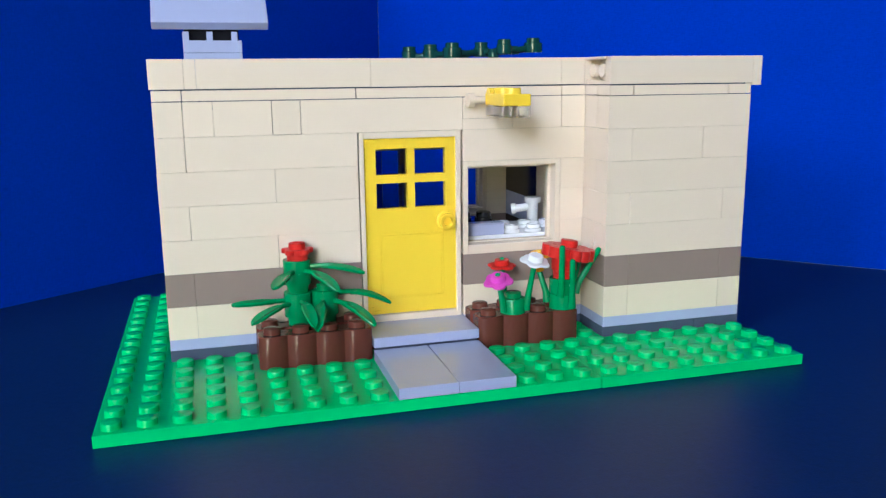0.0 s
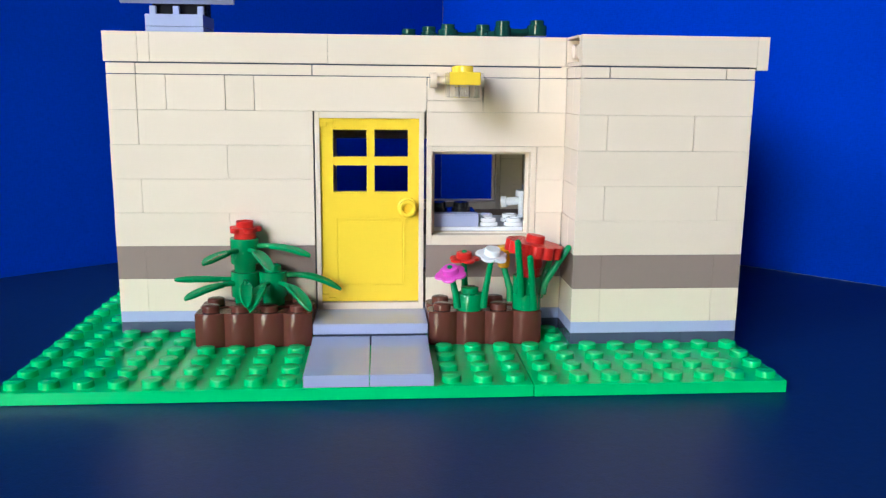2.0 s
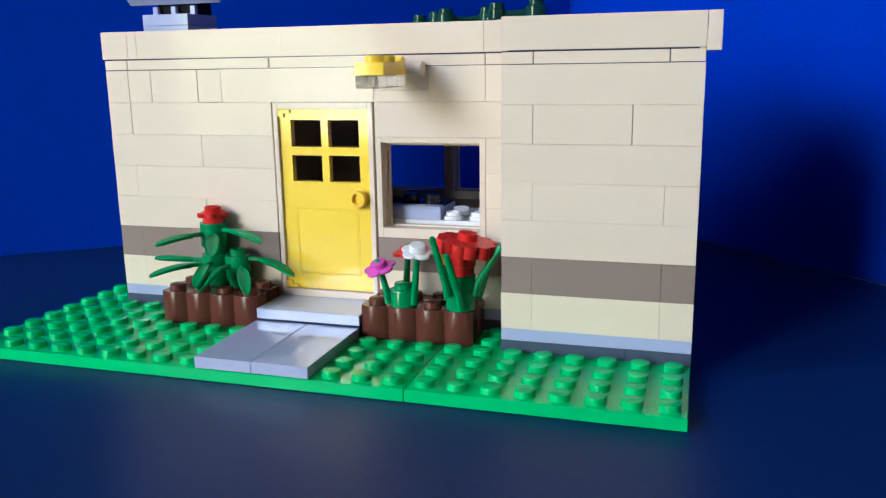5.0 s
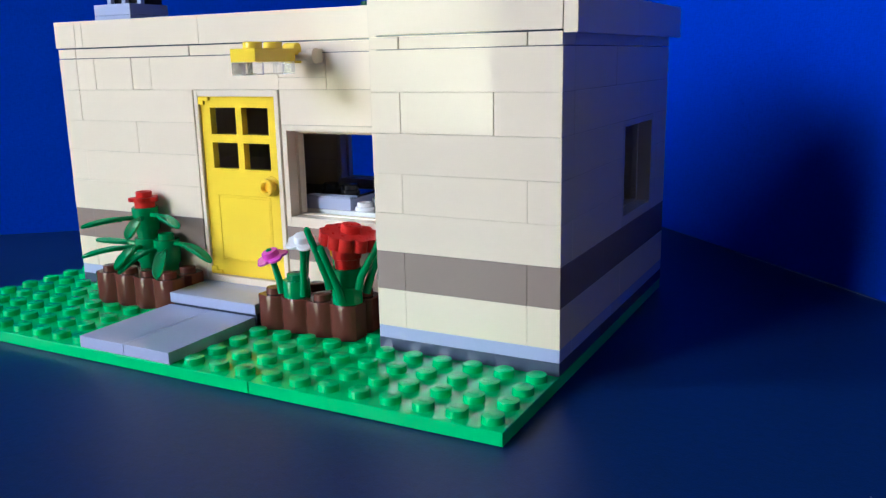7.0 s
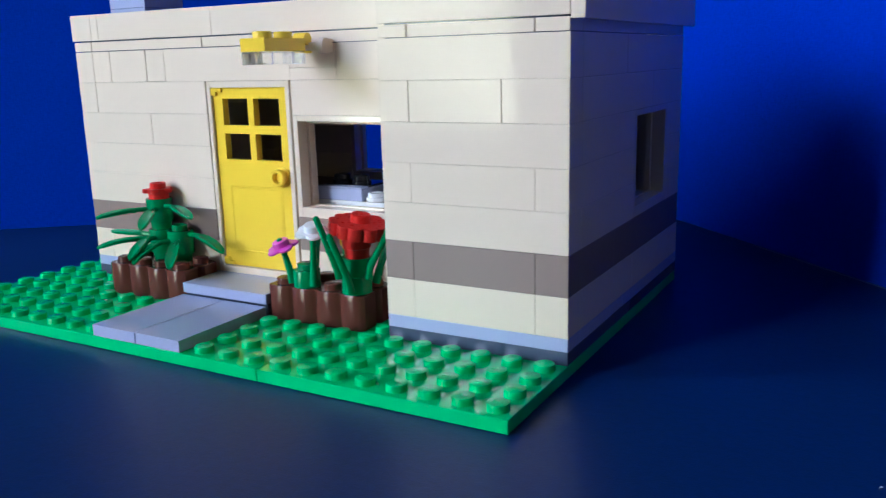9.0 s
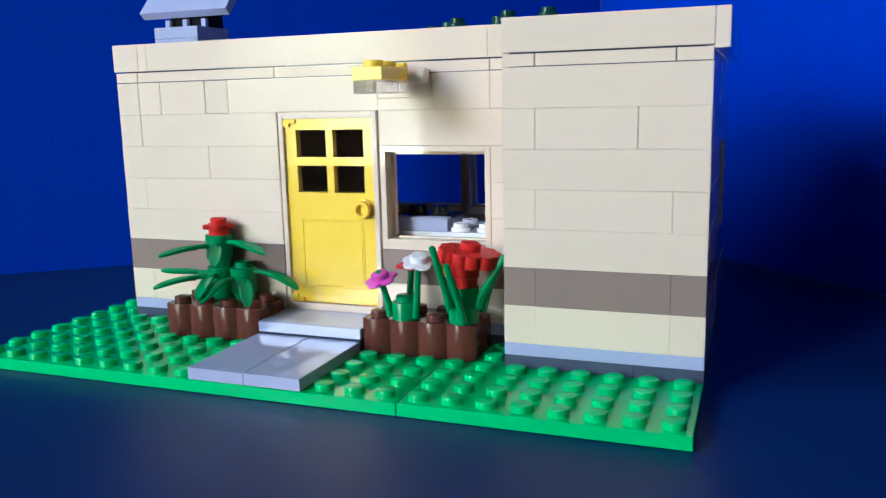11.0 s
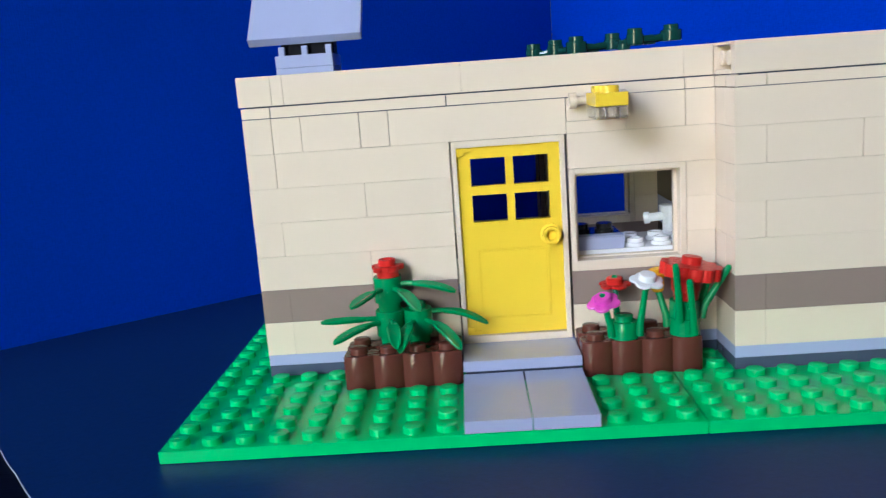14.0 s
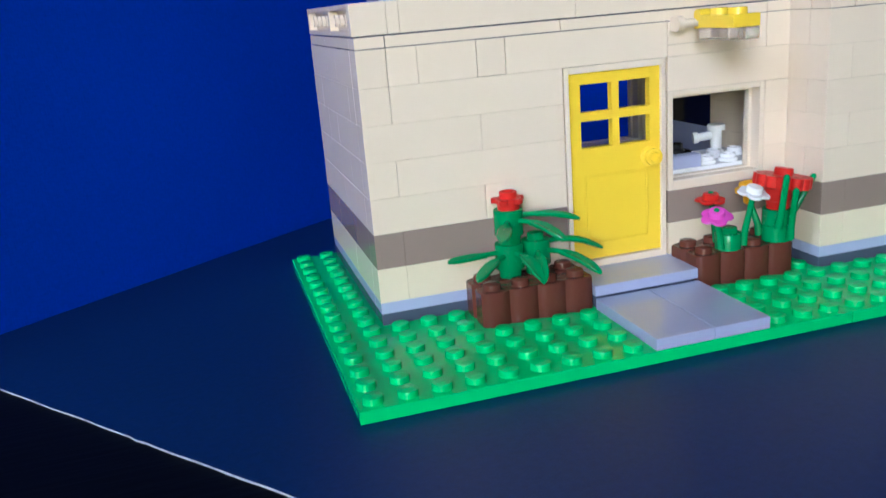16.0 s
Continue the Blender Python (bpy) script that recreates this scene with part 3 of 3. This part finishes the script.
for y in (4.92, 5.66):
    bm_lathe([(0.2, 0), (0.2, 1.8), (0.25, 1.81), (0.25, 1.94), (0.23, 1.96)], 20, Matrix.Translation((20.06, y, (RZ0 + RZ1) / 2)) @ Matrix.Rotation(radians(-90), 4, "Y"), bm=end)
part("rim_plate", end, TAN, house, "tan rim plate with two sideways studs")
bracket = bm_box(18.62, 18.72, 4.4, 5.97, RZ0 + 0.15, RZ1 - 0.1, 0)
bm_box(17.95, 18.72, 6.0, 6.36, RZ0 + 0.02, RZ1 - 0.1, 0, bm=bracket)
part("bracket", bracket, TAN, house)
# hidden fillers closing the joints under the rim, dark grey for the gap's shadow
for x0, x1, y0, y1 in ((2.3, 17.8, 6.12, 6.3), (18.2, 23.8, 4.12, 4.3), (23.6, 23.8, 4.35, 15.7), (2.1, 2.28, 6.35, 15.7)):
    part("core", bm_box(x0, x1, y0, y1, 23.3 * P, 25 * P + 0.16, 0), DARK_GREY, house)
brick(house, 20.22, 20.6, 4.4, 15.6, RZ0, RZ1, TAN, "tile")

# ---------------------------------------------------------------- wall lamp over the door's side
lamp = thing("wall_lamp", (14, 6, 9.0), "yellow toy wall lamp with a clear lens on a tan handle", "wall lamp")
part("mount", bm_box(13.02, 14.98, 6.0, 6.34, 22 * P + 0.01, 24 * P - 0.01, 0.015), TAN, lamp, "tan wall plate")
for x0, x1 in ((13.08, 13.32), (14.7, 14.94)):
    post = bm_tube([(x0, 5.62, 9.5), (x1, 5.62, 9.5)], 0.26, 20, tip=False)
    bm_box(x0 + 0.02, x1 - 0.02, 5.62, 6.02, 9.27, 9.73, 0.02, bm=post)
    part("post", post, TAN, lamp, "round-ended tan handle post")
part("handle", bm_tube([(13.3, 5.62, 9.5), (14.7, 5.62, 9.5)], 0.135, 16, tip=False), TAN, lamp)
arm = part("arm", bm_box(13.56, 14.55, 3.04, 5.02, 9.345, 9.75, 0.02), YELLOW, lamp, "yellow plate arm")
for y in (3.54, 4.52):
    part("stud", bm_stud(at=(14.055, y, 9.75), mark=False), YELLOW, arm)
clip = bm_tube([(13.82, 5.48, 9.74), (14.3, 5.48, 9.74)], 0.2, 16, tip=False)
for z0, z1 in ((9.28, 9.36), (9.62, 9.73)):
    bm_box(13.86, 14.26, 4.98, 5.75, z0, z1, 0.03, bm=clip)
part("clip", clip, YELLOW, arm)
lens = bm_box(13.57, 14.54, 3.05, 5.0, 8.95, 9.335, 0.025)
lens = part("lens", lens, CLEAR, lamp, "clear plastic lens")
for y in (3.54, 4.52):
    part("lens_tube", bm_lathe([(0.2, 9.0), (0.2, 9.3)], 16, Matrix.Translation((14.055, y, 0))), CLEAR, lens)

# ---------------------------------------------------------------- on the roof
panel_stand = thing("roof_panel", (4, 8, 10), "pale grey tilted toy roof panel on a stack of plates", "roof panel")
for k in range(4):
    z = 25 * P - 0.01 + k * 0.425
    part("plate", bm_box(3.16, 5.16, 7.0, 9.0, z + 0.003, z + 0.42, 0.015), LIGHT_GREY, panel_stand)
for x in (3.26, 4.08, 4.94):
    part("post", bm_box(x - 0.11, x + 0.11, 7.7, 7.9, 11.68, 12.02, 0.02), LIGHT_GREY, panel_stand)
part("hinge", bm_box(3.2, 5.1, 7.95, 8.8, 11.66, 12.35, 0.03), MATT_BLACK, panel_stand)
tilt = bm_box(0, 4.02, 0, 4.0, 0, 0.36, 0.02)
tilt.transform(Matrix.Translation((2.13, 7.74, 12.08)) @ Matrix.Rotation(radians(47), 4, "X"))
part("panel", tilt, LIGHT_GREY, panel_stand, "smooth pale grey tile panel")

vine = thing("roof_plant", (14.1, 11.1, 10), "dark green toy plant with studs lying on the roof", "toy plant")
V = ((12.58, 12.56, 11.46), (13.42, 12.1, 11.54), (14.13, 11.13, 11.58), (15.64, 11.72, 11.62), (16.31, 10.62, 11.7), (17.76, 10.92, 11.77))
spine = bmesh.new()
for a, b in zip(V, V[1:]):
    bm_tube([(a[0], a[1], a[2] - 0.2), ((a[0] + b[0]) / 2, (a[1] + b[1]) / 2, (a[2] + b[2]) / 2 - 0.26), (b[0], b[1], b[2] - 0.2)], [0.17, 0.13, 0.17], 10, spine, tip=False)
for a, b, s in ((1, 3, 0.35), (3, 5, 0.3)):
    p, q = Vector(V[a]), Vector(V[b])
    bm_tube([p + Vector((0, 0, -0.25)), (p + q) / 2 + Vector((0, s, -0.3)), q + Vector((0, 0, -0.25))], 0.12, 10, spine, tip=False)
part("stem", spine, DEEP_GREEN, vine)
for k, (x, y, z) in enumerate(V):
    r = 0.41 if k in (2, 5) else 0.33
    node = bm_lathe([(r - 0.03, z - 0.42), (r, z - 0.38), (r, z - 0.03), (r - 0.03, z)], 20, Matrix.Translation((x, y, 0)))
    bm_lathe([(0.29, z - 0.01), (0.29, z + 0.18), (0.27, z + 0.2), (0.19, z + 0.2), (0.18, z + 0.08), (0, z + 0.08)], 20, Matrix.Translation((x, y, 0)), bm=node)
    part("node", node, DEEP_GREEN, vine)
for x, y, z in ((14.9, 11.9, 11.3), (15.95, 11.0, 11.36), (17.0, 11.3, 11.5)):
    part("node", bm_lathe([(0.22, z - 0.22), (0.25, z - 0.2), (0.25, z), (0.23, z + 0.02), (0.2, z + 0.13), (0.18, z + 0.15)], 16, Matrix.Translation((x, y, 0))), DEEP_GREEN, vine)
part("foot", bm_lathe([(0.4, 9.99), (0.4, 11.2)], 20, Matrix.Translation((14.13, 11.13, 0))), DEEP_GREEN, vine)

# ---------------------------------------------------------------- kitchen seen through the window
TOP = 4.1    # height of the worktop
counter = thing("kitchen_counter", (15.5, 8, P), "white toy kitchen counter below the window", "counter")
part("worktop", bm_box(13.05, 17.97, 7.03, 9.95, 9 * P + 0.02, TOP, 0.02), WHITE, counter)
part("cabinet", bm_box(13.1, 17.95, 7.05, 9.9, P + 0.01, 9 * P + 0.01, 0.02), LIGHT_GREY, counter)
stove = thing("toy_stove", (14, 8, TOP), "grey toy stove with black burners on the counter", "stove")
part("body", bm_box(13.08, 15.05, 7.05, 8.98, TOP + 0.003, 11 * P + 0.12, 0.02), LIGHT_GREY, stove)
for y in (7.06, 7.24, 7.42):
    part("slat", bm_box(13.09, 15.04, y, y + 0.1, 11 * P + 0.11, 11 * P + 0.2, 0.012), PALE_GREY, stove)
part("hob", bm_box(13.1, 15.0, 7.56, 8.9, 11 * P + 0.12, 11 * P + 0.2, 0.015), BLACK, stove)
for x, y in ((13.58, 7.98), (14.46, 7.94)):
    part("burner", bm_lathe([(0.36, 4.58), (0.36, 4.72), (0.3, 4.74), (0.3, 4.9), (0.27, 4.93)], 20, Matrix.Translation((x, y, 0))), BLACK, stove)
cup = None
for x, y in ((15.46, 7.36), (16.42, 7.36), (15.46, 8.36), (16.42, 8.34), (17.36, 8.3)):
    if cup is None:
        cup = thing("round_cup", (x, y, TOP), "white round toy cup on the counter", "cup", "cups on the counter")
        part("body", bm_lathe([(0.3, 0.003), (0.36, 0.02), (0.36, 0.14), (0.34, 0.16)], 24, Matrix.Translation((x, y, TOP))), WHITE, cup)
        part("rim", bm_lathe([(0.29, 0.15), (0.29, 0.29), (0.27, 0.31), (0.2, 0.31), (0.19, 0.26), (0, 0.26)], 24, Matrix.Translation((x, y, TOP))), WHITE, cup)
    else:
        copy_thing(cup, Matrix.Translation(Vector((x, y, TOP)) * S))
tap = thing("toy_tap", (17.15, 9.25, TOP), "white toy kitchen tap over the sink", "tap")
part("pipe", bm_lathe([(0.34, TOP + 0.003), (0.34, 4.2), (0.24, 4.23), (0.24, 4.98), (0.36, 5.0), (0.36, 5.2), (0.33, 5.23)], 20, Matrix.Translation((17.15, 9.25, 0))), WHITE, tap)
part("spout", bm_tube([(17.1, 9.27, 4.82), (16.65, 9.46, 4.74), (16.5, 9.53, 4.72), (16.48, 9.535, 4.72), (16.3, 9.6, 4.70)], [0.17, 0.17, 0.17, 0.23, 0.23], 14, tip=False), WHITE, tap)
solo("inner_floor", bm_box(3.02, 22.98, 7.05, 14.98, P + 0.02, P + 0.3, 0), TAUPE, "taupe floor plates inside the toy house", "floor plate")

# ---------------------------------------------------------------- doorstep, path and planters
step = thing("doorstep", (11, 5, P), "pale grey toy tile step before the door", "step")
part("riser", bm_box(9.08, 12.92, 4.14, 5.97, P + 0.005, 2 * P + 0.05, 0.01), DARK_GREY, step)
part("tile", bm_box(9.02, 12.98, 4.0, 5.98, 2 * P + 0.055, 3 * P + 0.02, 0.016), PALE_GREY, step)
for x0, x1, turn in ((9.02, 10.985, 0.35), (11.02, 12.95, -0.9)):
    slab = bm_box(-0.5 * (x1 - x0), 0.5 * (x1 - x0), -1.985, 1.985, 0.02, 0.395, 0.009)
    bm_box(-0.5 * (x1 - x0) + 0.05, 0.5 * (x1 - x0) - 0.05, -1.93, 1.93, 0.0, 0.03, 0, bm=slab)
    paver = solo("path_tile", slab, PALE_GREY, "pale grey smooth toy tile laid as a garden path", "tile", "garden path tiles", at=((x0 + x1) / 2, 2.0, P))
    paver.rotation_euler = (0, 0, radians(turn * 0.3))


def palisade(x, y):
    """A brown 1 x 4 log brick: four upright round logs with studs on top."""
    outline = []
    for k in range(4):
        for i in range(9):
            a = math.pi * (1.09 + 0.82 * i / 8)
            outline.append((x + k + 0.5 + 0.51 * math.cos(a), y + 0.26 + 0.26 * math.sin(a)))
    for k in range(3, -1, -1):
        for i in range(9):
            a = math.pi * (0.09 + 0.82 * i / 8)
            outline.append((x + k + 0.5 + 0.51 * math.cos(a), y + 0.73 + 0.26 * math.sin(a)))
    return bm_prism(outline, P + 0.005, 4 * P, 0.035)


def planter(x, label, hidden):
    t = thing("planter", (x + 2, 5, P), label, "planter", "brown log planters")
    for y in (4.0, 5.0):
        part("log_brick", palisade(x, y), BROWN, t)
        for k in range(4):
            if (k, int(y)) not in hidden:
                part("stud", bm_stud(at=(x + k + 0.5, y + 0.5, 4 * P)), BROWN, t)
    return t


planter(5, "brown toy log planter holding a leafy plant", {(1, 5), (2, 5)})
planter(13, "brown toy log planter holding several flowers", {(1, 4), (3, 4)})


# ---------------------------------------------------------------- plants
def bm_leaf(root, tip, width=0.235):
    """A grooved blade on a short rod, level at first and bending down to its tip."""
    a, b = Vector(root), Vector(tip)
    flat = Vector((b.x - a.x, b.y - a.y, 0))
    reach = flat.length
    d = flat.normalized()
    side = Vector((-d.y, d.x, 0))
    drop = b.z - a.z

    def spine(f):
        return a + d * reach * f + Vector((0, 0, drop * f ** 2.3 + 0.22 * f * (1 - f)))

    bm = bm_tube([spine(0), spine(0.12), spine(0.24), spine(0.34)], [0.095, 0.095, 0.09, 0.07], 10, tip=True)
    n = 20
    rings = []
    for k in range(n + 1):
        u = 1 - (1 - k / n) ** 1.7
        c = spine(0.25 + 0.75 * u)
        lean = (spine(min(1, 0.25 + 0.75 * u + 0.02)) - spine(0.25 + 0.75 * u - 0.02)).normalized()
        up = lean.cross(side).normalized()
        up = up if up.z > 0 else -up
        slim = 1.0 if u < 0.6 else max(0.02, 1 - ((u - 0.6) / 0.4) ** 2) ** 0.5
        w = width * (0.42 + 0.58 * min(1, u / 0.3) ** 0.8) * slim
        deep = 0.35 + 0.65 * slim
        cut = ((-1, 0.02), (-0.82, 0.07), (-0.5, 0.045), (0, 0.015), (0.5, 0.045), (0.82, 0.07), (1, 0.02), (0.8, -0.08), (0, -0.13), (-0.8, -0.08))
        rings.append([bm.verts.new(c + side * w * q + up * h * deep) for q, h in cut])
    for p, q in zip(rings, rings[1:]):
        for i in range(10):
            bm.faces.new((p[i], p[(i + 1) % 10], q[(i + 1) % 10], q[i]))
    bm.faces.new(rings[0][::-1])
    bm.faces.new(rings[-1])
    return bm


def leafy_plant():
    t = thing("leafy_plant", (7, 5.5, 4 * P), "green toy plant of stacked round bricks with a red flower", "toy plant")
    spots = (((6.55, 5.5), 1.6, False), ((6.57, 5.48), 2.8, False), ((7.53, 5.5), 1.6, True))
    for (x, y), z, stud in spots:
        body = bm_lathe([(0.38, z), (0.40, z + 0.28), (0.49, z + 0.30), (0.5, z + 0.33), (0.5, z + 1.17), (0.48, z + 1.195)], 28, Matrix.Translation((x, y, 0)))
        if stud:
            bm_lathe([(0.3, z + 1.19), (0.3, z + 1.4), (0.27, z + 1.42), (0.2, z + 1.42), (0.19, z + 1.25), (0, z + 1.25)], 24, Matrix.Translation((x, y, 0)), bm=body)
        part("round_brick", body, LEAF_GREEN, t)
    tips = (((6.57, 5.48), 3.72, (8.92, 4.83, 3.45)), ((6.57, 5.48), 3.6, (5.55, 3.30, 3.5)), ((6.57, 5.48), 3.62, (7.75, 3.45, 3.2)),
            ((6.55, 5.5), 2.5, (4.2, 5.0, 2.6)), ((6.55, 5.5), 2.42, (4.8, 3.76, 2.2)), ((6.55, 5.5), 2.5, (6.9, 3.5, 1.98)),
            ((7.53, 5.5), 2.65, (9.95, 5.26, 2.14)), ((7.53, 5.5), 2.42, (9.0, 3.47, 1.85)), ((7.53, 5.5), 2.42, (6.98, 3.55, 1.82)))
    for (x, y), z, tip in tips:
        d = Vector((tip[0] - x, tip[1] - y, 0)).normalized() * 0.42
        part("leaf", bm_leaf((x + d.x, y + d.y, z), tip), LEAF_GREEN, t)
    x, y = 6.6, 5.46
    bud = bm_lathe([(0.38, 3.99), (0.38, 4.22), (0.44, 4.22), (0.44, 4.37), (0.3, 4.38), (0.3, 4.58), (0.28, 4.6), (0.2, 4.6), (0.19, 4.45), (0, 4.45)], 28, Matrix.Translation((x, y, 0)))
    for k in range(5):
        a = 2 * math.pi * (k / 5 + 0.03)
        petal = Matrix.Translation((x + 0.41 * math.cos(a), y + 0.41 * math.sin(a), 0))
        bm_lathe([(0.16, 4.22), (0.18, 4.24), (0.18, 4.36), (0.16, 4.38)], 14, petal, bm=bud)
    part("blossom", bud, RED, t, "red five-petal blossom")
    return t


leafy_plant()


def bm_blossom(centre, normal, radius=0.55, petals=5, thick=0.09):
    """A small flower: a lobed brim that droops a little from a raised round middle."""
    m = Matrix.Translation(centre) @ Vector(normal).to_track_quat("Z", "Y").to_matrix().to_4x4()
    ring = []
    for k in range(70):
        a = 2 * math.pi * k / 70
        r = radius * (0.70 + 0.30 * abs(math.cos(petals * a / 2)) ** 0.6)
        ring.append((r * math.cos(a), r * math.sin(a)))
    bm = bm_prism(ring, -thick, 0.0, 0.025)
    bm_lathe([(0.27, -thick - 0.05), (0.29, -0.01), (0.28, 0.14), (0.25, 0.17)], 24, bm=bm)
    for v in bm.verts:
        far = math.hypot(v.co.x, v.co.y)
        v.co.z -= 0.22 * max(0.0, far - 0.28)
    bm.transform(m)
    return bm


flowers = thing("flower_stems", (14.5, 4.5, 4 * P), "green toy stems with pink, red and white flowers", "toy flowers")
GX, GY = 14.47, 4.46
socket = bm_lathe([(0.44, 1.6), (0.46, 1.62), (0.46, 2.16), (0.44, 2.19), (0.31, 2.2), (0.31, 2.38), (0.28, 2.4)], 28, Matrix.Translation((GX, GY, 0)))
part("socket", socket, LEAF_GREEN, flowers)
for root, mid, head, normal, colour, word, r in (
        ((14.02, 4.22, 1.72), (13.96, 4.2, 2.15), (13.75, 4.10, 3.03), (-0.2, -0.3, 1), PINK, "magenta", 0.57),
        ((14.36, 4.98, 1.72), (14.36, 5.1, 2.2), (14.35, 5.36, 3.30), (0.0, -0.05, 1), RED, "red", 0.56),
        ((14.93, 4.22, 1.72), (14.97, 4.2, 2.2), (15.18, 4.0, 3.70), (0.12, -0.25, 1), WHITE, "white", 0.58)):
    n = Vector(normal).normalized()
    part("stem", bm_tube([root, mid, Vector(mid).lerp(Vector(head), 0.5), head], [0.14, 0.125, 0.105, 0.1], 12), LEAF_GREEN, flowers)
    flower = part("blossom", bm_blossom(head, normal, r), colour, flowers, word + " five-petal flower")
    if colour is not WHITE:
        part("pin", bm_lathe([(0.1, 0.08), (0.1, 0.21), (0.06, 0.24)], 12, Matrix.Translation(head) @ n.to_track_quat("Z", "Y").to_matrix().to_4x4()), LEAF_GREEN, flower)

bouquet = thing("big_red_flower", (16.5, 4.5, 4 * P), "large red toy flower in a green stalk with upright shoots", "toy flower")
BX, BY = 16.5, 4.5
part("stalk", bm_lathe([(0.46, 1.6), (0.5, 1.62), (0.5, 2.18), (0.47, 2.2), (0.47, 2.22), (0.5, 2.24), (0.5, 2.78), (0.48, 2.8)], 28, Matrix.Translation((BX, BY, 0))), LEAF_GREEN, bouquet)
part("collar", bm_lathe([(0.40, 2.79), (0.42, 3.1), (0.47, 3.12), (0.48, 3.58)], 28, Matrix.Translation((BX + 0.05, BY, 0))), RED, bouquet)
FX, FY = 16.7, 4.5
ring = []
for k in range(168):   # six petals, each with two round lobes
    u = (k % 28) / 28
    base = 0.80 + 0.11 * math.sin(math.pi * u) ** 2
    r = base + (1.01 - base) * abs(math.sin(2 * math.pi * u)) ** 0.55
    a = 2 * math.pi * (k / 168 + 0.03)
    ring.append((FX + r * math.cos(a), FY + r * math.sin(a)))
lean = Matrix.Translation((FX, FY, 3.75)) @ Matrix.Rotation(radians(9), 4, "Y") @ Matrix.Translation((-FX, -FY, -3.75))
petals = bm_prism(ring, 3.57, 3.98, 0.012)
petals.transform(lean)
part("petals", petals, RED, bouquet, "wide red scalloped petals")
part("centre", bm_lathe([(0.33, 3.97), (0.33, 4.2), (0.3, 4.24)], 24, lean @ Matrix.Translation((FX, FY, 0))), RED, bouquet)
for root, mid, tip in (((16.2, 3.98, 2.2), (16.18, 3.86, 2.55), (15.93, 3.28, 4.2)), ((16.66, 3.92, 1.75), (16.62, 3.84, 2.2), (16.37, 3.32, 3.66)),
                       ((17.02, 4.4, 2.15), (17.12, 4.4, 2.55), (17.9, 4.35, 3.8)), ((17.0, 4.85, 1.9), (17.2, 4.95, 2.6), (17.45, 5.1, 3.3)),
                       ((15.97, 4.75, 1.8), (15.95, 4.8, 2.2), (15.74, 5.0, 3.0))):
    part("shoot", bm_tube([root, mid, Vector(mid).lerp(Vector(tip), 0.5), tip], [0.15, 0.13, 0.115, 0.11], 12), LEAF_GREEN, bouquet)
amber = bm_blossom((15.75, 5.2, 3.56), (-0.2, 0.05, 1), 0.5)
bm_lathe([(0.15, 2.96), (0.2, 3.0), (0.23, 3.25), (0.2, 3.46)], 20, Matrix.Translation((15.74, 5.05, 0)), bm=amber)
part("small_blossom", amber, ORANGE, bouquet, "amber flower")

# ---------------------------------------------------------------- green base plates and their studs
for x0, x1, label in ((0, 16, "bright green toy base plate with the path on it"), (16, 24, "bright green toy base plate under the wing")):
    base = solo("base_plate", bm_box(x0 + 0.012, x1 - 0.012, 0.0, 16.0, 0.012, P, 0.02), GREEN, label, "base plate", "green base plates")
    bump = SHARED.setdefault("stud", to_mesh("stud", bm_stud(), GREEN))
    for i in range(x0, x1):
        for j in range(16):
            covered = (9 <= i < 13 and j < 6) or (j >= 6 and i >= 2) or (i >= 18 and j >= 4) or (j in (4, 5) and (5 <= i < 9 or 13 <= i < 17))
            if not covered:
                place(new("stud", bump), base, (i + 0.5, j + 0.5, P))

# crumbs of white paper on the card
for x, y, w in CRUMBS:
    scrap = bm_prism([(x, y), (x + w, y + 0.3 * w), (x + 0.7 * w, y + w), (x - 0.2 * w, y + 0.6 * w)], 0.002, 0.03, 0)
    solo("paper_crumb", scrap, CUT_EDGE, "tiny white paper crumb on the navy card", "crumb", "paper crumbs")
